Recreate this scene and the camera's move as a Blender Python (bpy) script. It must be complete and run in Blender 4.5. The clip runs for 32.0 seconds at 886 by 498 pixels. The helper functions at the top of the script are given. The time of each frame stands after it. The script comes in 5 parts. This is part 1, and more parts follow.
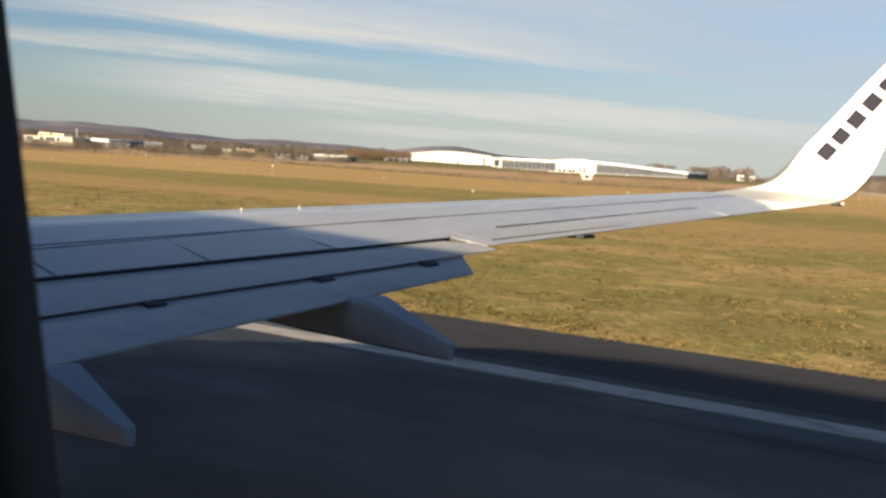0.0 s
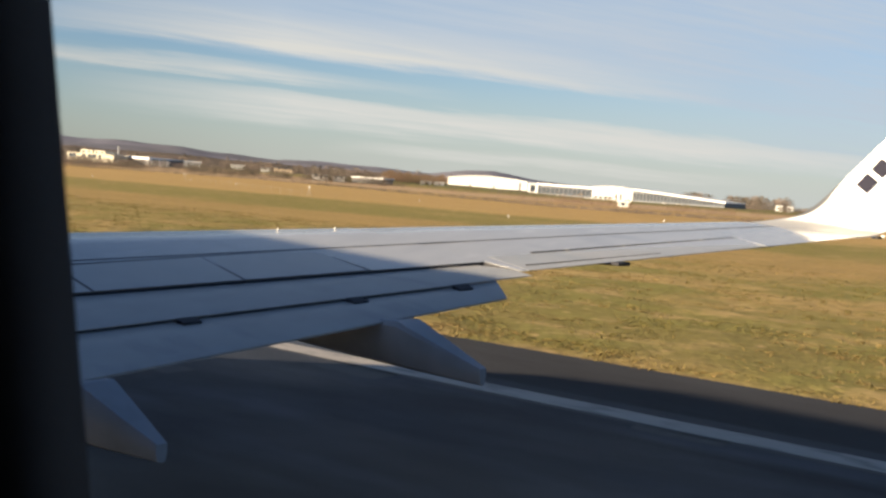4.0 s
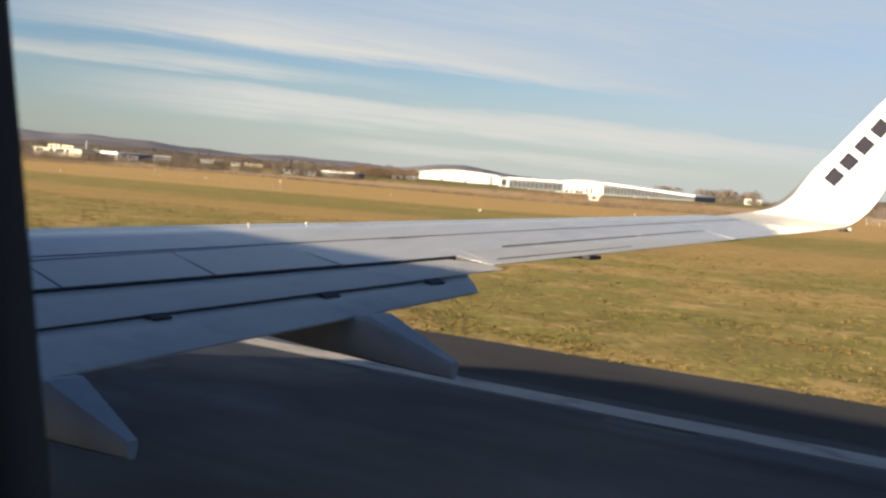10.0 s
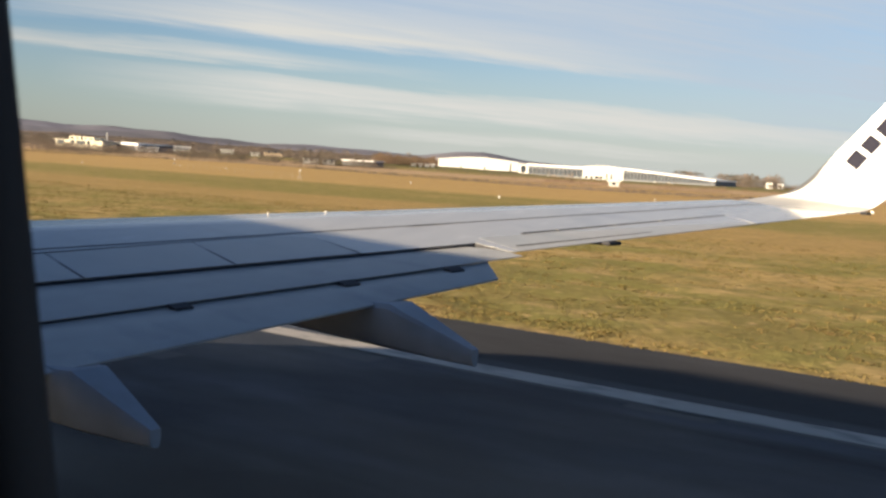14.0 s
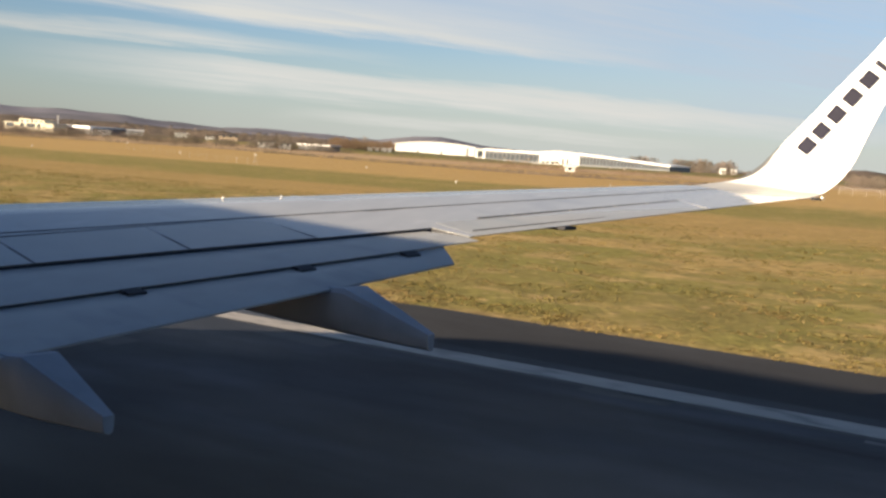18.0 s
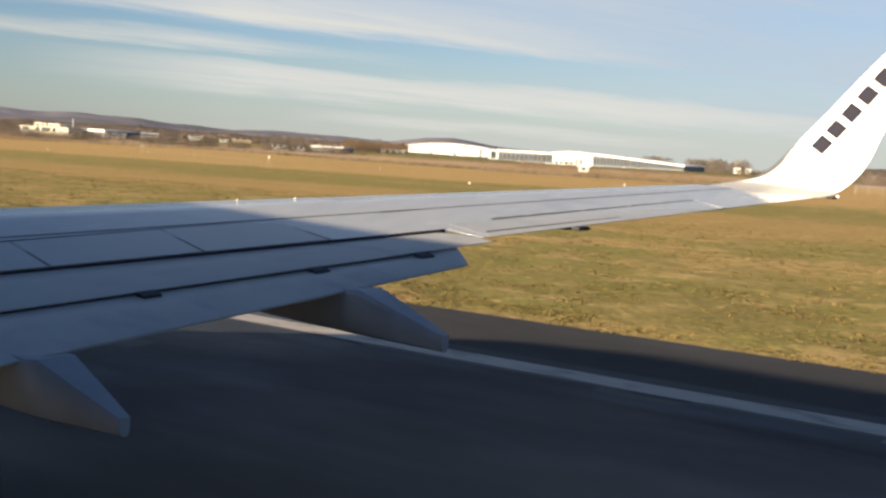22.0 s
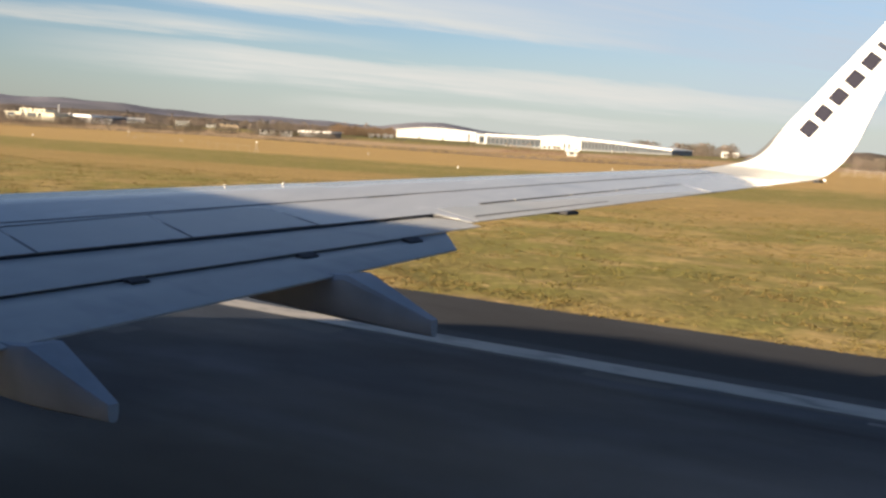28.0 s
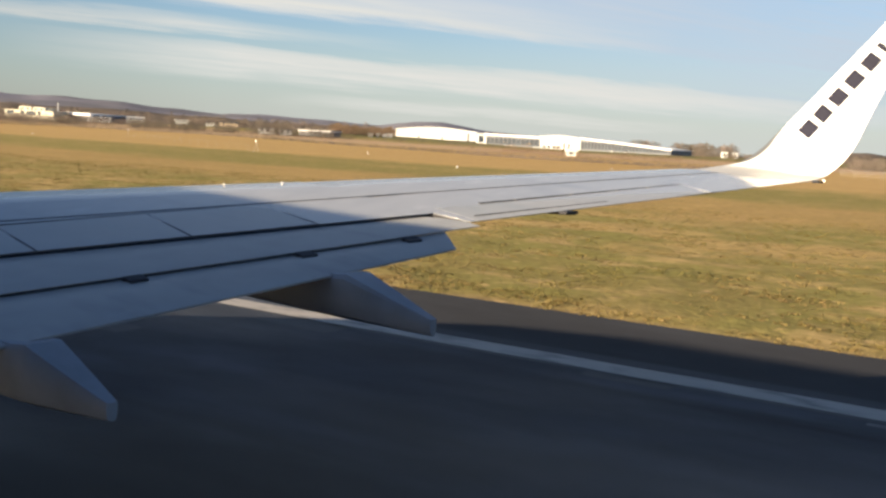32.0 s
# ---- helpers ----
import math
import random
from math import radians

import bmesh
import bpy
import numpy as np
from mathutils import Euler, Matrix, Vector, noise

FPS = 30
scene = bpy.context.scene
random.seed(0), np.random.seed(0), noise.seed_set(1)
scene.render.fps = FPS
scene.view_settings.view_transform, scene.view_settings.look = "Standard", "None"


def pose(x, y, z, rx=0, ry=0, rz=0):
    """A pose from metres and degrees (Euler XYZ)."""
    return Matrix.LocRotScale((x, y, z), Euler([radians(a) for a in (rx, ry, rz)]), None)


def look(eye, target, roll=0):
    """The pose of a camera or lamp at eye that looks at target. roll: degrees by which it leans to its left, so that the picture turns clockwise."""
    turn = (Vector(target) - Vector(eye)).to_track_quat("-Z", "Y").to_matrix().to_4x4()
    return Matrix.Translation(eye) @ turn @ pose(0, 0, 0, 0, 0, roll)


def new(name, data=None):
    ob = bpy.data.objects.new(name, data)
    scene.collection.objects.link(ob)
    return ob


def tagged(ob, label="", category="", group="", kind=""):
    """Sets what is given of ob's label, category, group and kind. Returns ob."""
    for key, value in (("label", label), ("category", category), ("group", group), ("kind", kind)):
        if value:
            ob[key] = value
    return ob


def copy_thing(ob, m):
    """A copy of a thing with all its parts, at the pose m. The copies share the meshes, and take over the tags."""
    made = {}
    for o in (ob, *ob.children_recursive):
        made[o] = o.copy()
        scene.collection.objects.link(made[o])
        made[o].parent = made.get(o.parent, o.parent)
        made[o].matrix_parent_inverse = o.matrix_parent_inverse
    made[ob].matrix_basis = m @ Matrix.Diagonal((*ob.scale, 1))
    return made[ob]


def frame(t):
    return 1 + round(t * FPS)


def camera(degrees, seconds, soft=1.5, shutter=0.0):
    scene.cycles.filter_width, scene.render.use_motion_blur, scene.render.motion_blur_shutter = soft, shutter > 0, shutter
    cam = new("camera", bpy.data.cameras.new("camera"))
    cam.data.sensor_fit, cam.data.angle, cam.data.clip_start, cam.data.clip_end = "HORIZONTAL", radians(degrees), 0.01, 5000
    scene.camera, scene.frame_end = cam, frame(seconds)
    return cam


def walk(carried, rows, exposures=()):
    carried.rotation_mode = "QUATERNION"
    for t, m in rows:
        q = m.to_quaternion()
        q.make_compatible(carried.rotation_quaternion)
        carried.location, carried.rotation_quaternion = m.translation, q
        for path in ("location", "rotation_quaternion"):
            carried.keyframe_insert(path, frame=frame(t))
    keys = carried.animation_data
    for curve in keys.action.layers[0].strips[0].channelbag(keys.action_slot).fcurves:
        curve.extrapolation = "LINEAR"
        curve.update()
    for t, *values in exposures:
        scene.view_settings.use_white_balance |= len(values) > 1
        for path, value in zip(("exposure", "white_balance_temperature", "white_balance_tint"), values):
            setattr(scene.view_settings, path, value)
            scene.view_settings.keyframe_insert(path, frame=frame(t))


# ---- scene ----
from mathutils.bvhtree import BVHTree

# ---- camera and its path (the cabin window seat behind the wing) ----
EYE = (1.72, 0.0, 3.80)
SHIFT = ((0, 0.0), (1, -0.001), (2, 0.0018), (4.5, 0.0), (8, 0.0), (9, -0.0087), (10, -0.0025), (11, -0.006), (12, -0.006), (13, -0.004), (14, -0.009), (16.5, -0.016), (20, -0.018), (24, -0.016), (32, -0.016))


def nudge(t):
    return float(np.interp(t, [a for a, _ in SHIFT], [b for _, b in SHIFT]))


cam = camera(46.6, 32.0, soft=2.7)
cam.data.dof.use_dof, cam.data.dof.focus_distance, cam.data.dof.aperture_fstop = True, 14.0, 32.0
PATH = (
    (0, 85.34, -2.81, -56.26), (0.5, 86.07, -2.33, -55.58), (1, 85.93, -2.47, -54.97), (1.5, 85.73, -3.21, -54.81),
    (2, 85.26, -4.32, -54.21), (2.5, 85.60, -4.18, -53.62), (4.5, 87.28, -3.93, -55.34), (5, 87.83, -3.87, -57.00),
    (5.5, 86.98, -3.85, -57.84), (6, 85.59, -3.03, -58.67), (6.5, 85.72, -2.88, -58.77), (7, 86.38, -2.92, -60.70),
    (7.5, 86.43, -3.11, -60.49), (8, 86.31, -3.13, -58.44), (8.5, 86.06, -2.93, -57.23), (9, 85.75, -2.93, -55.99),
    (9.5, 85.56, -3.10, -55.72), (10, 86.34, -3.82, -55.85), (10.5, 86.08, -3.79, -55.67), (11, 85.63, -3.30, -54.86),
    (11.5, 85.49, -2.89, -54.91), (12, 85.59, -3.05, -54.67), (12.5, 85.65, -3.23, -54.27), (13, 85.96, -3.64, -54.63),
    (13.5, 85.69, -3.51, -54.82), (14, 85.58, -3.18, -54.78), (14.5, 84.90, -2.76, -54.60), (16.5, 84.22, -2.73, -55.21),
    (17, 84.48, -2.53, -56.90), (17.5, 84.78, -3.07, -56.79), (18, 84.87, -3.38, -57.18), (18.5, 84.61, -2.74, -56.65),
    (19, 84.27, -2.53, -56.59), (19.5, 83.85, -2.99, -55.35), (20, 84.05, -2.71, -55.95), (20.5, 84.51, -2.80, -57.22),
    (21, 84.89, -3.22, -57.43), (21.5, 84.88, -2.61, -56.48), (22, 84.89, -3.01, -56.44), (22.5, 84.86, -3.06, -56.24),
    (23, 84.41, -2.68, -56.67), (23.5, 84.52, -3.01, -57.24), (24, 84.18, -2.76, -56.19), (24.5, 84.19, -3.09, -57.25),
    (26.5, 84.48, -3.12, -57.17), (27, 84.32, -3.80, -57.06), (27.5, 83.96, -2.83, -55.62), (28, 84.08, -2.88, -57.10),
    (28.5, 84.21, -2.52, -56.99), (29, 84.27, -2.61, -56.24), (29.5, 84.37, -2.53, -56.96), (30, 84.95, -3.13, -57.39),
    (30.5, 84.89, -2.99, -57.12), (31, 84.32, -3.12, -55.88), (31.5, 83.75, -3.04, -55.92), (32, 84.05, -3.03, -57.13),
)
walk(cam, [(t, pose(EYE[0], EYE[1] + nudge(t), EYE[2], rx, ry, rz)) for t, rx, ry, rz in PATH], exposures=((0.0, 1.83), (15.0, 1.85), (27.0, 1.92), (32.0, 1.95)))

# ---- sky, sun ----
SUN_FROM = Vector((-1.0, 0.58, 0.28)).normalized()
world = bpy.data.worlds.new("sky")
scene.world = world
world.use_nodes = True


def wire_sky():
    nt = world.node_tree
    nt.nodes.clear()
    N = lambda kind: nt.nodes.new(kind)
    L = nt.links.new

    def calc(op, a, b=None, clamp=False):
        n = N("ShaderNodeMath")
        n.operation = op
        n.use_clamp = clamp
        for i, v in enumerate((a, b)):
            if v is None:
                continue
            if isinstance(v, (int, float)):
                n.inputs[i].default_value = v
            else:
                L(v, n.inputs[i])
        return n.outputs[0]

    sky = N("ShaderNodeTexSky")
    sky.sky_type = "NISHITA"
    sky.sun_disc = False
    sky.sun_elevation = math.asin(SUN_FROM.z)
    sky.sun_rotation = math.atan2(SUN_FROM.x, SUN_FROM.y)
    sky.air_density, sky.dust_density, sky.ozone_density = 1.0, 1.2, 2.0
    coord = N("ShaderNodeTexCoord")
    sep = N("ShaderNodeSeparateXYZ")
    L(coord.outputs["Generated"], sep.inputs[0])
    x, y, z = sep.outputs
    ahead = calc("MAXIMUM", calc("ADD", y, calc("MULTIPLY", x, 0.5)), 0.06)
    q = calc("DIVIDE", z, ahead)                      # streaks run parallel, slanting across the runway
    u = calc("DIVIDE", x, ahead)

    def fibres(su, sq, slant, scale, detail, rough):
        """Noise drawn out along the streaks."""
        comb = N("ShaderNodeCombineXYZ")
        L(calc("ADD", calc("MULTIPLY", u, su), calc("MULTIPLY", q, slant)), comb.inputs[0])
        L(calc("MULTIPLY", q, sq), comb.inputs[1])
        n = N("ShaderNodeTexNoise")
        n.inputs["Scale"].default_value, n.inputs["Detail"].default_value, n.inputs["Roughness"].default_value = scale, detail, rough
        L(comb.outputs[0], n.inputs["Vector"])
        return n.outputs["Fac"]
    wisps = fibres(2.6, 22.0, 9.0, 1.7, 7, 0.60)
    fine = fibres(3.4, 70.0, 30.0, 2.0, 6, 0.62)
    fine = calc("DIVIDE", calc("SUBTRACT", fine, 0.30), 0.40, True)
    broad_patch = fibres(2.2, 14.0, -6.0, 1.3, 4, 0.5)
    qq = calc("ADD", q, calc("MULTIPLY", calc("SUBTRACT", wisps, 0.5), 0.026))
    qq = calc("ADD", qq, calc("MULTIPLY", calc("SUBTRACT", fine, 0.5), 0.006))

    def band(stops, low, high, amp, fade=(4.0, 9.0)):
        """Cloud over heights q by the stops, growing from u = low to high, thinning over fade, and broken by the fine wisps."""
        ramp = N("ShaderNodeValToRGB")
        ramp.color_ramp.interpolation = "EASE"
        els = ramp.color_ramp.elements
        els[0].position, els[0].color = stops[0][0], (stops[0][1],) * 3 + (1,)
        els[1].position, els[1].color = stops[-1][0], (stops[-1][1],) * 3 + (1,)
        for p, v in stops[1:-1]:
            e = els.new(p)
            e.color = (v, v, v, 1)
        L(qq, ramp.inputs[0])
        there = calc("DIVIDE", calc("SUBTRACT", u, low), high - low, True)
        broken = calc("ADD", calc("MULTIPLY", calc("ADD", calc("MULTIPLY", fine, 0.6), calc("MULTIPLY", wisps, 0.5)), amp), 1.0 - amp * 0.55)
        thin = calc("SUBTRACT", 1.0, calc("DIVIDE", calc("SUBTRACT", u, fade[0]), fade[1] - fade[0], True))
        return calc("MULTIPLY", calc("MULTIPLY", ramp.outputs[0], broken), calc("MULTIPLY", there, thin), True)
    veil = band(((0.0, 0.0), (0.103, 0.0), (0.118, 0.74), (0.145, 0.80), (0.22, 0.76), (0.36, 0.72), (0.60, 0.70), (1.0, 0.66)), 0.36, 0.66, 0.5)
    veil = calc("MULTIPLY", veil, calc("ADD", calc("MULTIPLY", broad_patch, 1.3), 0.36), True)
    crest = band(((0.0, 0.0), (0.105, 0.0), (0.117, 0.92), (0.128, 0.62), (0.156, 0.0), (1.0, 0.0)), 0.44, 0.66, 1.2, (0.80, 1.15))
    upper = band(((0.0, 0.0), (0.0815, 0.0), (0.089, 0.70), (0.094, 0.42), (0.0985, 0.0), (1.0, 0.0)), 0.30, 0.46, 1.4, (0.64, 0.84))
    broad = band(((0.0, 0.0), (0.042, 0.0), (0.057, 0.80), (0.064, 0.92), (0.0715, 0.80), (0.0785, 0.0), (1.0, 0.0)), 0.50, 0.68, 1.1, (1.1, 1.7))
    lowest = band(((0.0, 0.0), (0.024, 0.0), (0.030, 0.75), (0.038, 0.0), (1.0, 0.0)), 0.70, 0.82, 1.0, (1.0, 1.2))
    mist = band(((0.0, 0.0), (0.035, 0.0), (0.07, 0.50), (0.105, 0.52), (0.150, 0.30), (0.260, 0.0), (1.0, 0.0)), 0.86, 1.25, 0.8)
    streak = calc("MAXIMUM", calc("MAXIMUM", upper, crest), calc("MAXIMUM", broad, lowest))
    veil = calc("MAXIMUM", veil, mist)
    veil = calc("MULTIPLY", veil, calc("SUBTRACT", 1.0, calc("DIVIDE", calc("SUBTRACT", z, 0.26), 0.36), True), True)
    haze = calc("MULTIPLY", calc("SUBTRACT", 1.0, calc("DIVIDE", calc("MAXIMUM", z, 0.0), 0.125), True), 0.80)
    haze = calc("MULTIPLY", haze, calc("ADD", calc("MULTIPLY", calc("DIVIDE", calc("SUBTRACT", u, 0.42), 0.42, True), 0.52), 0.48))
    base = N("ShaderNodeMix")
    base.data_type = "RGBA"
    L(haze, base.inputs["Factor"])
    blue = N("ShaderNodeMix")
    blue.data_type = "RGBA"
    blue.blend_type = "MULTIPLY"
    blue.inputs["Factor"].default_value = 1.0
    L(sky.outputs[0], blue.inputs["A"])
    blue.inputs["B"].default_value = SKY_GAIN
    L(blue.outputs["Result"], base.inputs["A"])
    base.inputs["B"].default_value = HAZE
    high = N("ShaderNodeMix")
    high.data_type = "RGBA"
    L(veil, high.inputs["Factor"])
    L(base.outputs["Result"], high.inputs["A"])
    high.inputs["B"].default_value = VEIL
    mix = N("ShaderNodeMix")
    mix.data_type = "RGBA"
    L(streak, mix.inputs["Factor"])
    L(high.outputs["Result"], mix.inputs["A"])
    mix.inputs["B"].default_value = CREAM
    back = N("ShaderNodeBackground")
    dim = calc("ADD", calc("MULTIPLY", calc("DIVIDE", calc("SUBTRACT", u, 0.42), 0.24, True), 0.16), 0.84)
    L(calc("MULTIPLY", dim, 0.05), back.inputs["Strength"])
    L(mix.outputs["Result"], back.inputs["Color"])
    out = N("ShaderNodeOutputWorld")
    L(back.outputs[0], out.inputs[0])


SKY_GAIN = (0.69, 0.80, 0.98, 1)
HAZE = (3.80, 3.92, 3.74, 1)
CREAM = (4.0, 3.97, 3.74, 1)
VEIL = (2.88, 3.30, 3.80, 1)
wire_sky()
sun = new("sun", bpy.data.lights.new("sun", "SUN"))
sun.data.energy, sun.data.angle, sun.data.color = 5.0, radians(0.6), (1.0, 0.80, 0.55)
sun.matrix_world = look((0, 0, 60), tuple(Vector((0, 0, 60)) - SUN_FROM))

# ---- materials ----


def material(name, col, rough=0.6, metal=0.0, var=0.15, scale=4.0, bump=0.0, bump_scale=30.0, second=None, mask_scale=0.6, mask=(0.4, 0.65), stretch=(1, 1, 1), per_object=0.0, spec=0.5, mask_stretch=None, relief=0.02, layers=(), zones=(), wet=None):
    """A procedural surface: base colour, fine variation, a second colour in patches, and relief, in metres of the world."""
    m = bpy.data.materials.new(name)
    m.use_nodes = True
    nt = m.node_tree
    b = nt.nodes["Principled BSDF"]
    b.inputs["Roughness"].default_value = rough
    b.inputs["Metallic"].default_value = metal
    b.inputs["Specular IOR Level"].default_value = spec
    geo = nt.nodes.new("ShaderNodeNewGeometry")

    def mapped(st):
        mp = nt.nodes.new("ShaderNodeMapping")
        mp.inputs["Scale"].default_value = st
        nt.links.new(geo.outputs["Position"], mp.inputs["Vector"])
        return mp.outputs[0]

    def noise_of(sc, detail, st):
        n = nt.nodes.new("ShaderNodeTexNoise")
        n.inputs["Scale"].default_value = sc
        n.inputs["Detail"].default_value = detail
        nt.links.new(mapped(st), n.inputs["Vector"])
        return n.outputs["Fac"]

    def mix(kind, f, a, c):
        n = nt.nodes.new("ShaderNodeMix")
        n.data_type = "RGBA"
        n.blend_type = kind
        for k, v in (("Factor", f), ("A", a), ("B", c)):
            if isinstance(v, (float, int)):
                n.inputs[k].default_value = v
            elif isinstance(v, tuple):
                n.inputs[k].default_value = (*v, 1)
            else:
                nt.links.new(v, n.inputs[k])
        return n.outputs["Result"]

    def ramped(v, lo, hi, c0, c1):
        n = nt.nodes.new("ShaderNodeMapRange")
        for k, w in (("From Min", lo), ("From Max", hi), ("To Min", c0), ("To Max", c1)):
            n.inputs[k].default_value = w
        nt.links.new(v, n.inputs["Value"])
        return n.outputs[0]

    colour = tuple(col)
    if second:
        colour = mix("MIX", ramped(noise_of(mask_scale, 6, mask_stretch or stretch), mask[0], mask[1], 0.0, 1.0), tuple(col), tuple(second))
    for c2, sc, lo, hi, st in layers:
        colour = mix("MIX", ramped(noise_of(sc, 5, st), lo, hi, 0.0, 1.0), colour, tuple(c2))
    for c2, x0, x1, x2, x3, wander, fine, much in zones:
        # another colour between x0..x1 and x2..x3, with a wandering edge
        sep = nt.nodes.new("ShaderNodeSeparateXYZ")
        nt.links.new(geo.outputs["Position"], sep.inputs[0])
        add = nt.nodes.new("ShaderNodeMath")
        add.operation = "MULTIPLY_ADD"
        nt.links.new(noise_of(fine, 8, (1, 0.6, 1)), add.inputs[0])
        add.inputs[1].default_value = wander
        nt.links.new(sep.outputs[0], add.inputs[2])
        both = nt.nodes.new("ShaderNodeMath")
        both.operation = "MULTIPLY"
        nt.links.new(ramped(add.outputs[0], x0 + wander / 2, x1 + wander / 2, 0.0, much), both.inputs[0])
        nt.links.new(ramped(add.outputs[0], x2 + wander / 2, x3 + wander / 2, 1.0, 0.0), both.inputs[1])
        colour = mix("MIX", both.outputs[0], colour, tuple(c2))
    fac = ramped(noise_of(scale, 6, stretch), 0.25, 0.75, 1 - var, 1 + var)
    hsv = nt.nodes.new("ShaderNodeHueSaturation")
    if isinstance(colour, tuple):
        hsv.inputs["Color"].default_value = (*colour, 1)
    else:
        nt.links.new(colour, hsv.inputs["Color"])
    value = fac
    if per_object:
        info = nt.nodes.new("ShaderNodeObjectInfo")
        mm = nt.nodes.new("ShaderNodeMath")
        mm.operation = "MULTIPLY"
        nt.links.new(fac, mm.inputs[0])
        nt.links.new(ramped(info.outputs["Random"], 0, 1, 1 - per_object, 1 + per_object), mm.inputs[1])
        value = mm.outputs[0]
    nt.links.new(value, hsv.inputs["Value"])
    nt.links.new(hsv.outputs[0], b.inputs["Base Color"])
    if wet:
        # damp patches: more sheen, smoother
        sc, lo, hi, s0, s1, r1, st = wet
        damp = noise_of(sc, 6, st)
        nt.links.new(ramped(damp, lo, hi, s0, s1), b.inputs["Specular IOR Level"])
        nt.links.new(ramped(damp, lo, hi, rough, r1), b.inputs["Roughness"])
    if bump:
        bn = nt.nodes.new("ShaderNodeBump")
        bn.inputs["Strength"].default_value = bump
        bn.inputs["Distance"].default_value = relief
        nt.links.new(noise_of(bump_scale, 4, stretch), bn.inputs["Height"])
        nt.links.new(bn.outputs[0], b.inputs["Normal"])
    return m


def two_paints(name, inner, outer, reach, climb):
    """Wing grey that runs out into white where the tip begins to climb, and a metal leading edge with its shade put
    into the colour.
    """
    m = bpy.data.materials.new(name)
    m.use_nodes = True
    nt = m.node_tree
    b = nt.nodes["Principled BSDF"]
    b.inputs["Roughness"].default_value = 0.3
    geo = nt.nodes.new("ShaderNodeNewGeometry")
    sep = nt.nodes.new("ShaderNodeSeparateXYZ")
    nt.links.new(geo.outputs["Position"], sep.inputs[0])
    grain = nt.nodes.new("ShaderNodeTexNoise")
    grain.inputs["Scale"].default_value, grain.inputs["Detail"].default_value = 3.0, 5
    nt.links.new(geo.outputs["Position"], grain.inputs["Vector"])
    lean = nt.nodes.new("ShaderNodeMath")
    lean.operation, lean.inputs[1].default_value = "MULTIPLY_ADD", climb
    nt.links.new(sep.outputs[2], lean.inputs[0])
    nt.links.new(sep.outputs[0], lean.inputs[2])
    wear = nt.nodes.new("ShaderNodeMath")
    wear.operation, wear.inputs[1].default_value = "MULTIPLY_ADD", 0.10
    nt.links.new(grain.outputs["Fac"], wear.inputs[0])
    nt.links.new(lean.outputs[0], wear.inputs[2])
    ramp = nt.nodes.new("ShaderNodeMapRange")
    ramp.interpolation_type = "SMOOTHSTEP"
    ramp.inputs["From Min"].default_value, ramp.inputs["From Max"].default_value = reach[0] + climb * 3.55 + 0.05, reach[1] + climb * 3.55 + 0.05
    nt.links.new(wear.outputs[0], ramp.inputs["Value"])
    mix = nt.nodes.new("ShaderNodeMix")
    mix.data_type = "RGBA"
    mix.inputs["A"].default_value, mix.inputs["B"].default_value = (*inner, 1), (*outer, 1)
    nt.links.new(ramp.outputs[0], mix.inputs["Factor"])
    bare = nt.nodes.new("ShaderNodeAttribute")
    bare.attribute_name = "shaded_edge"
    edge = nt.nodes.new("ShaderNodeMapRange")
    edge.interpolation_type = "SMOOTHSTEP"
    edge.inputs["From Min"].default_value, edge.inputs["From Max"].default_value = 0.15, 0.55
    nt.links.new(bare.outputs["Fac"], edge.inputs["Value"])
    metal = nt.nodes.new("ShaderNodeMix")
    metal.data_type = "RGBA"
    metal.inputs["B"].default_value = (0.075, 0.078, 0.084, 1)
    nt.links.new(edge.outputs[0], metal.inputs["Factor"])
    nt.links.new(mix.outputs["Result"], metal.inputs["A"])
    nt.links.new(metal.outputs["Result"], b.inputs["Base Color"])
    return m


def turf_blades(name):
    """Grass blades: green, straw and brown by patches and blade by blade."""
    m = bpy.data.materials.new(name)
    m.use_nodes = True
    nt = m.node_tree
    b = nt.nodes["Principled BSDF"]
    b.inputs["Roughness"].default_value, b.inputs["Specular IOR Level"].default_value = 0.9, 0.05
    geo = nt.nodes.new("ShaderNodeNewGeometry")
    mp = nt.nodes.new("ShaderNodeMapping")
    mp.inputs["Scale"].default_value = (0.35, 0.2, 1)
    nt.links.new(geo.outputs["Position"], mp.inputs["Vector"])
    n = nt.nodes.new("ShaderNodeTexNoise")
    n.inputs["Scale"].default_value, n.inputs["Detail"].default_value = 1.0, 6
    nt.links.new(mp.outputs[0], n.inputs["Vector"])
    add = nt.nodes.new("ShaderNodeMath")
    add.operation, add.inputs[1].default_value = "MULTIPLY_ADD", 0.30
    nt.links.new(geo.outputs["Random Per Island"], add.inputs[0])
    nt.links.new(n.outputs["Fac"], add.inputs[2])
    ramp = nt.nodes.new("ShaderNodeValToRGB")
    els = ramp.color_ramp.elements
    els[0].position, els[0].color = 0.40, (0.112, 0.100, 0.034, 1)
    els[1].position, els[1].color = 0.92, (0.190, 0.134, 0.058, 1)
    for p, c in ((0.55, (0.122, 0.105, 0.035, 1)), (0.66, (0.146, 0.115, 0.043, 1)), (0.78, (0.172, 0.120, 0.049, 1))):
        e = els.new(p)
        e.color = c
    nt.links.new(add.outputs[0], ramp.inputs[0])
    nt.links.new(ramp.outputs[0], b.inputs["Base Color"])
    return m


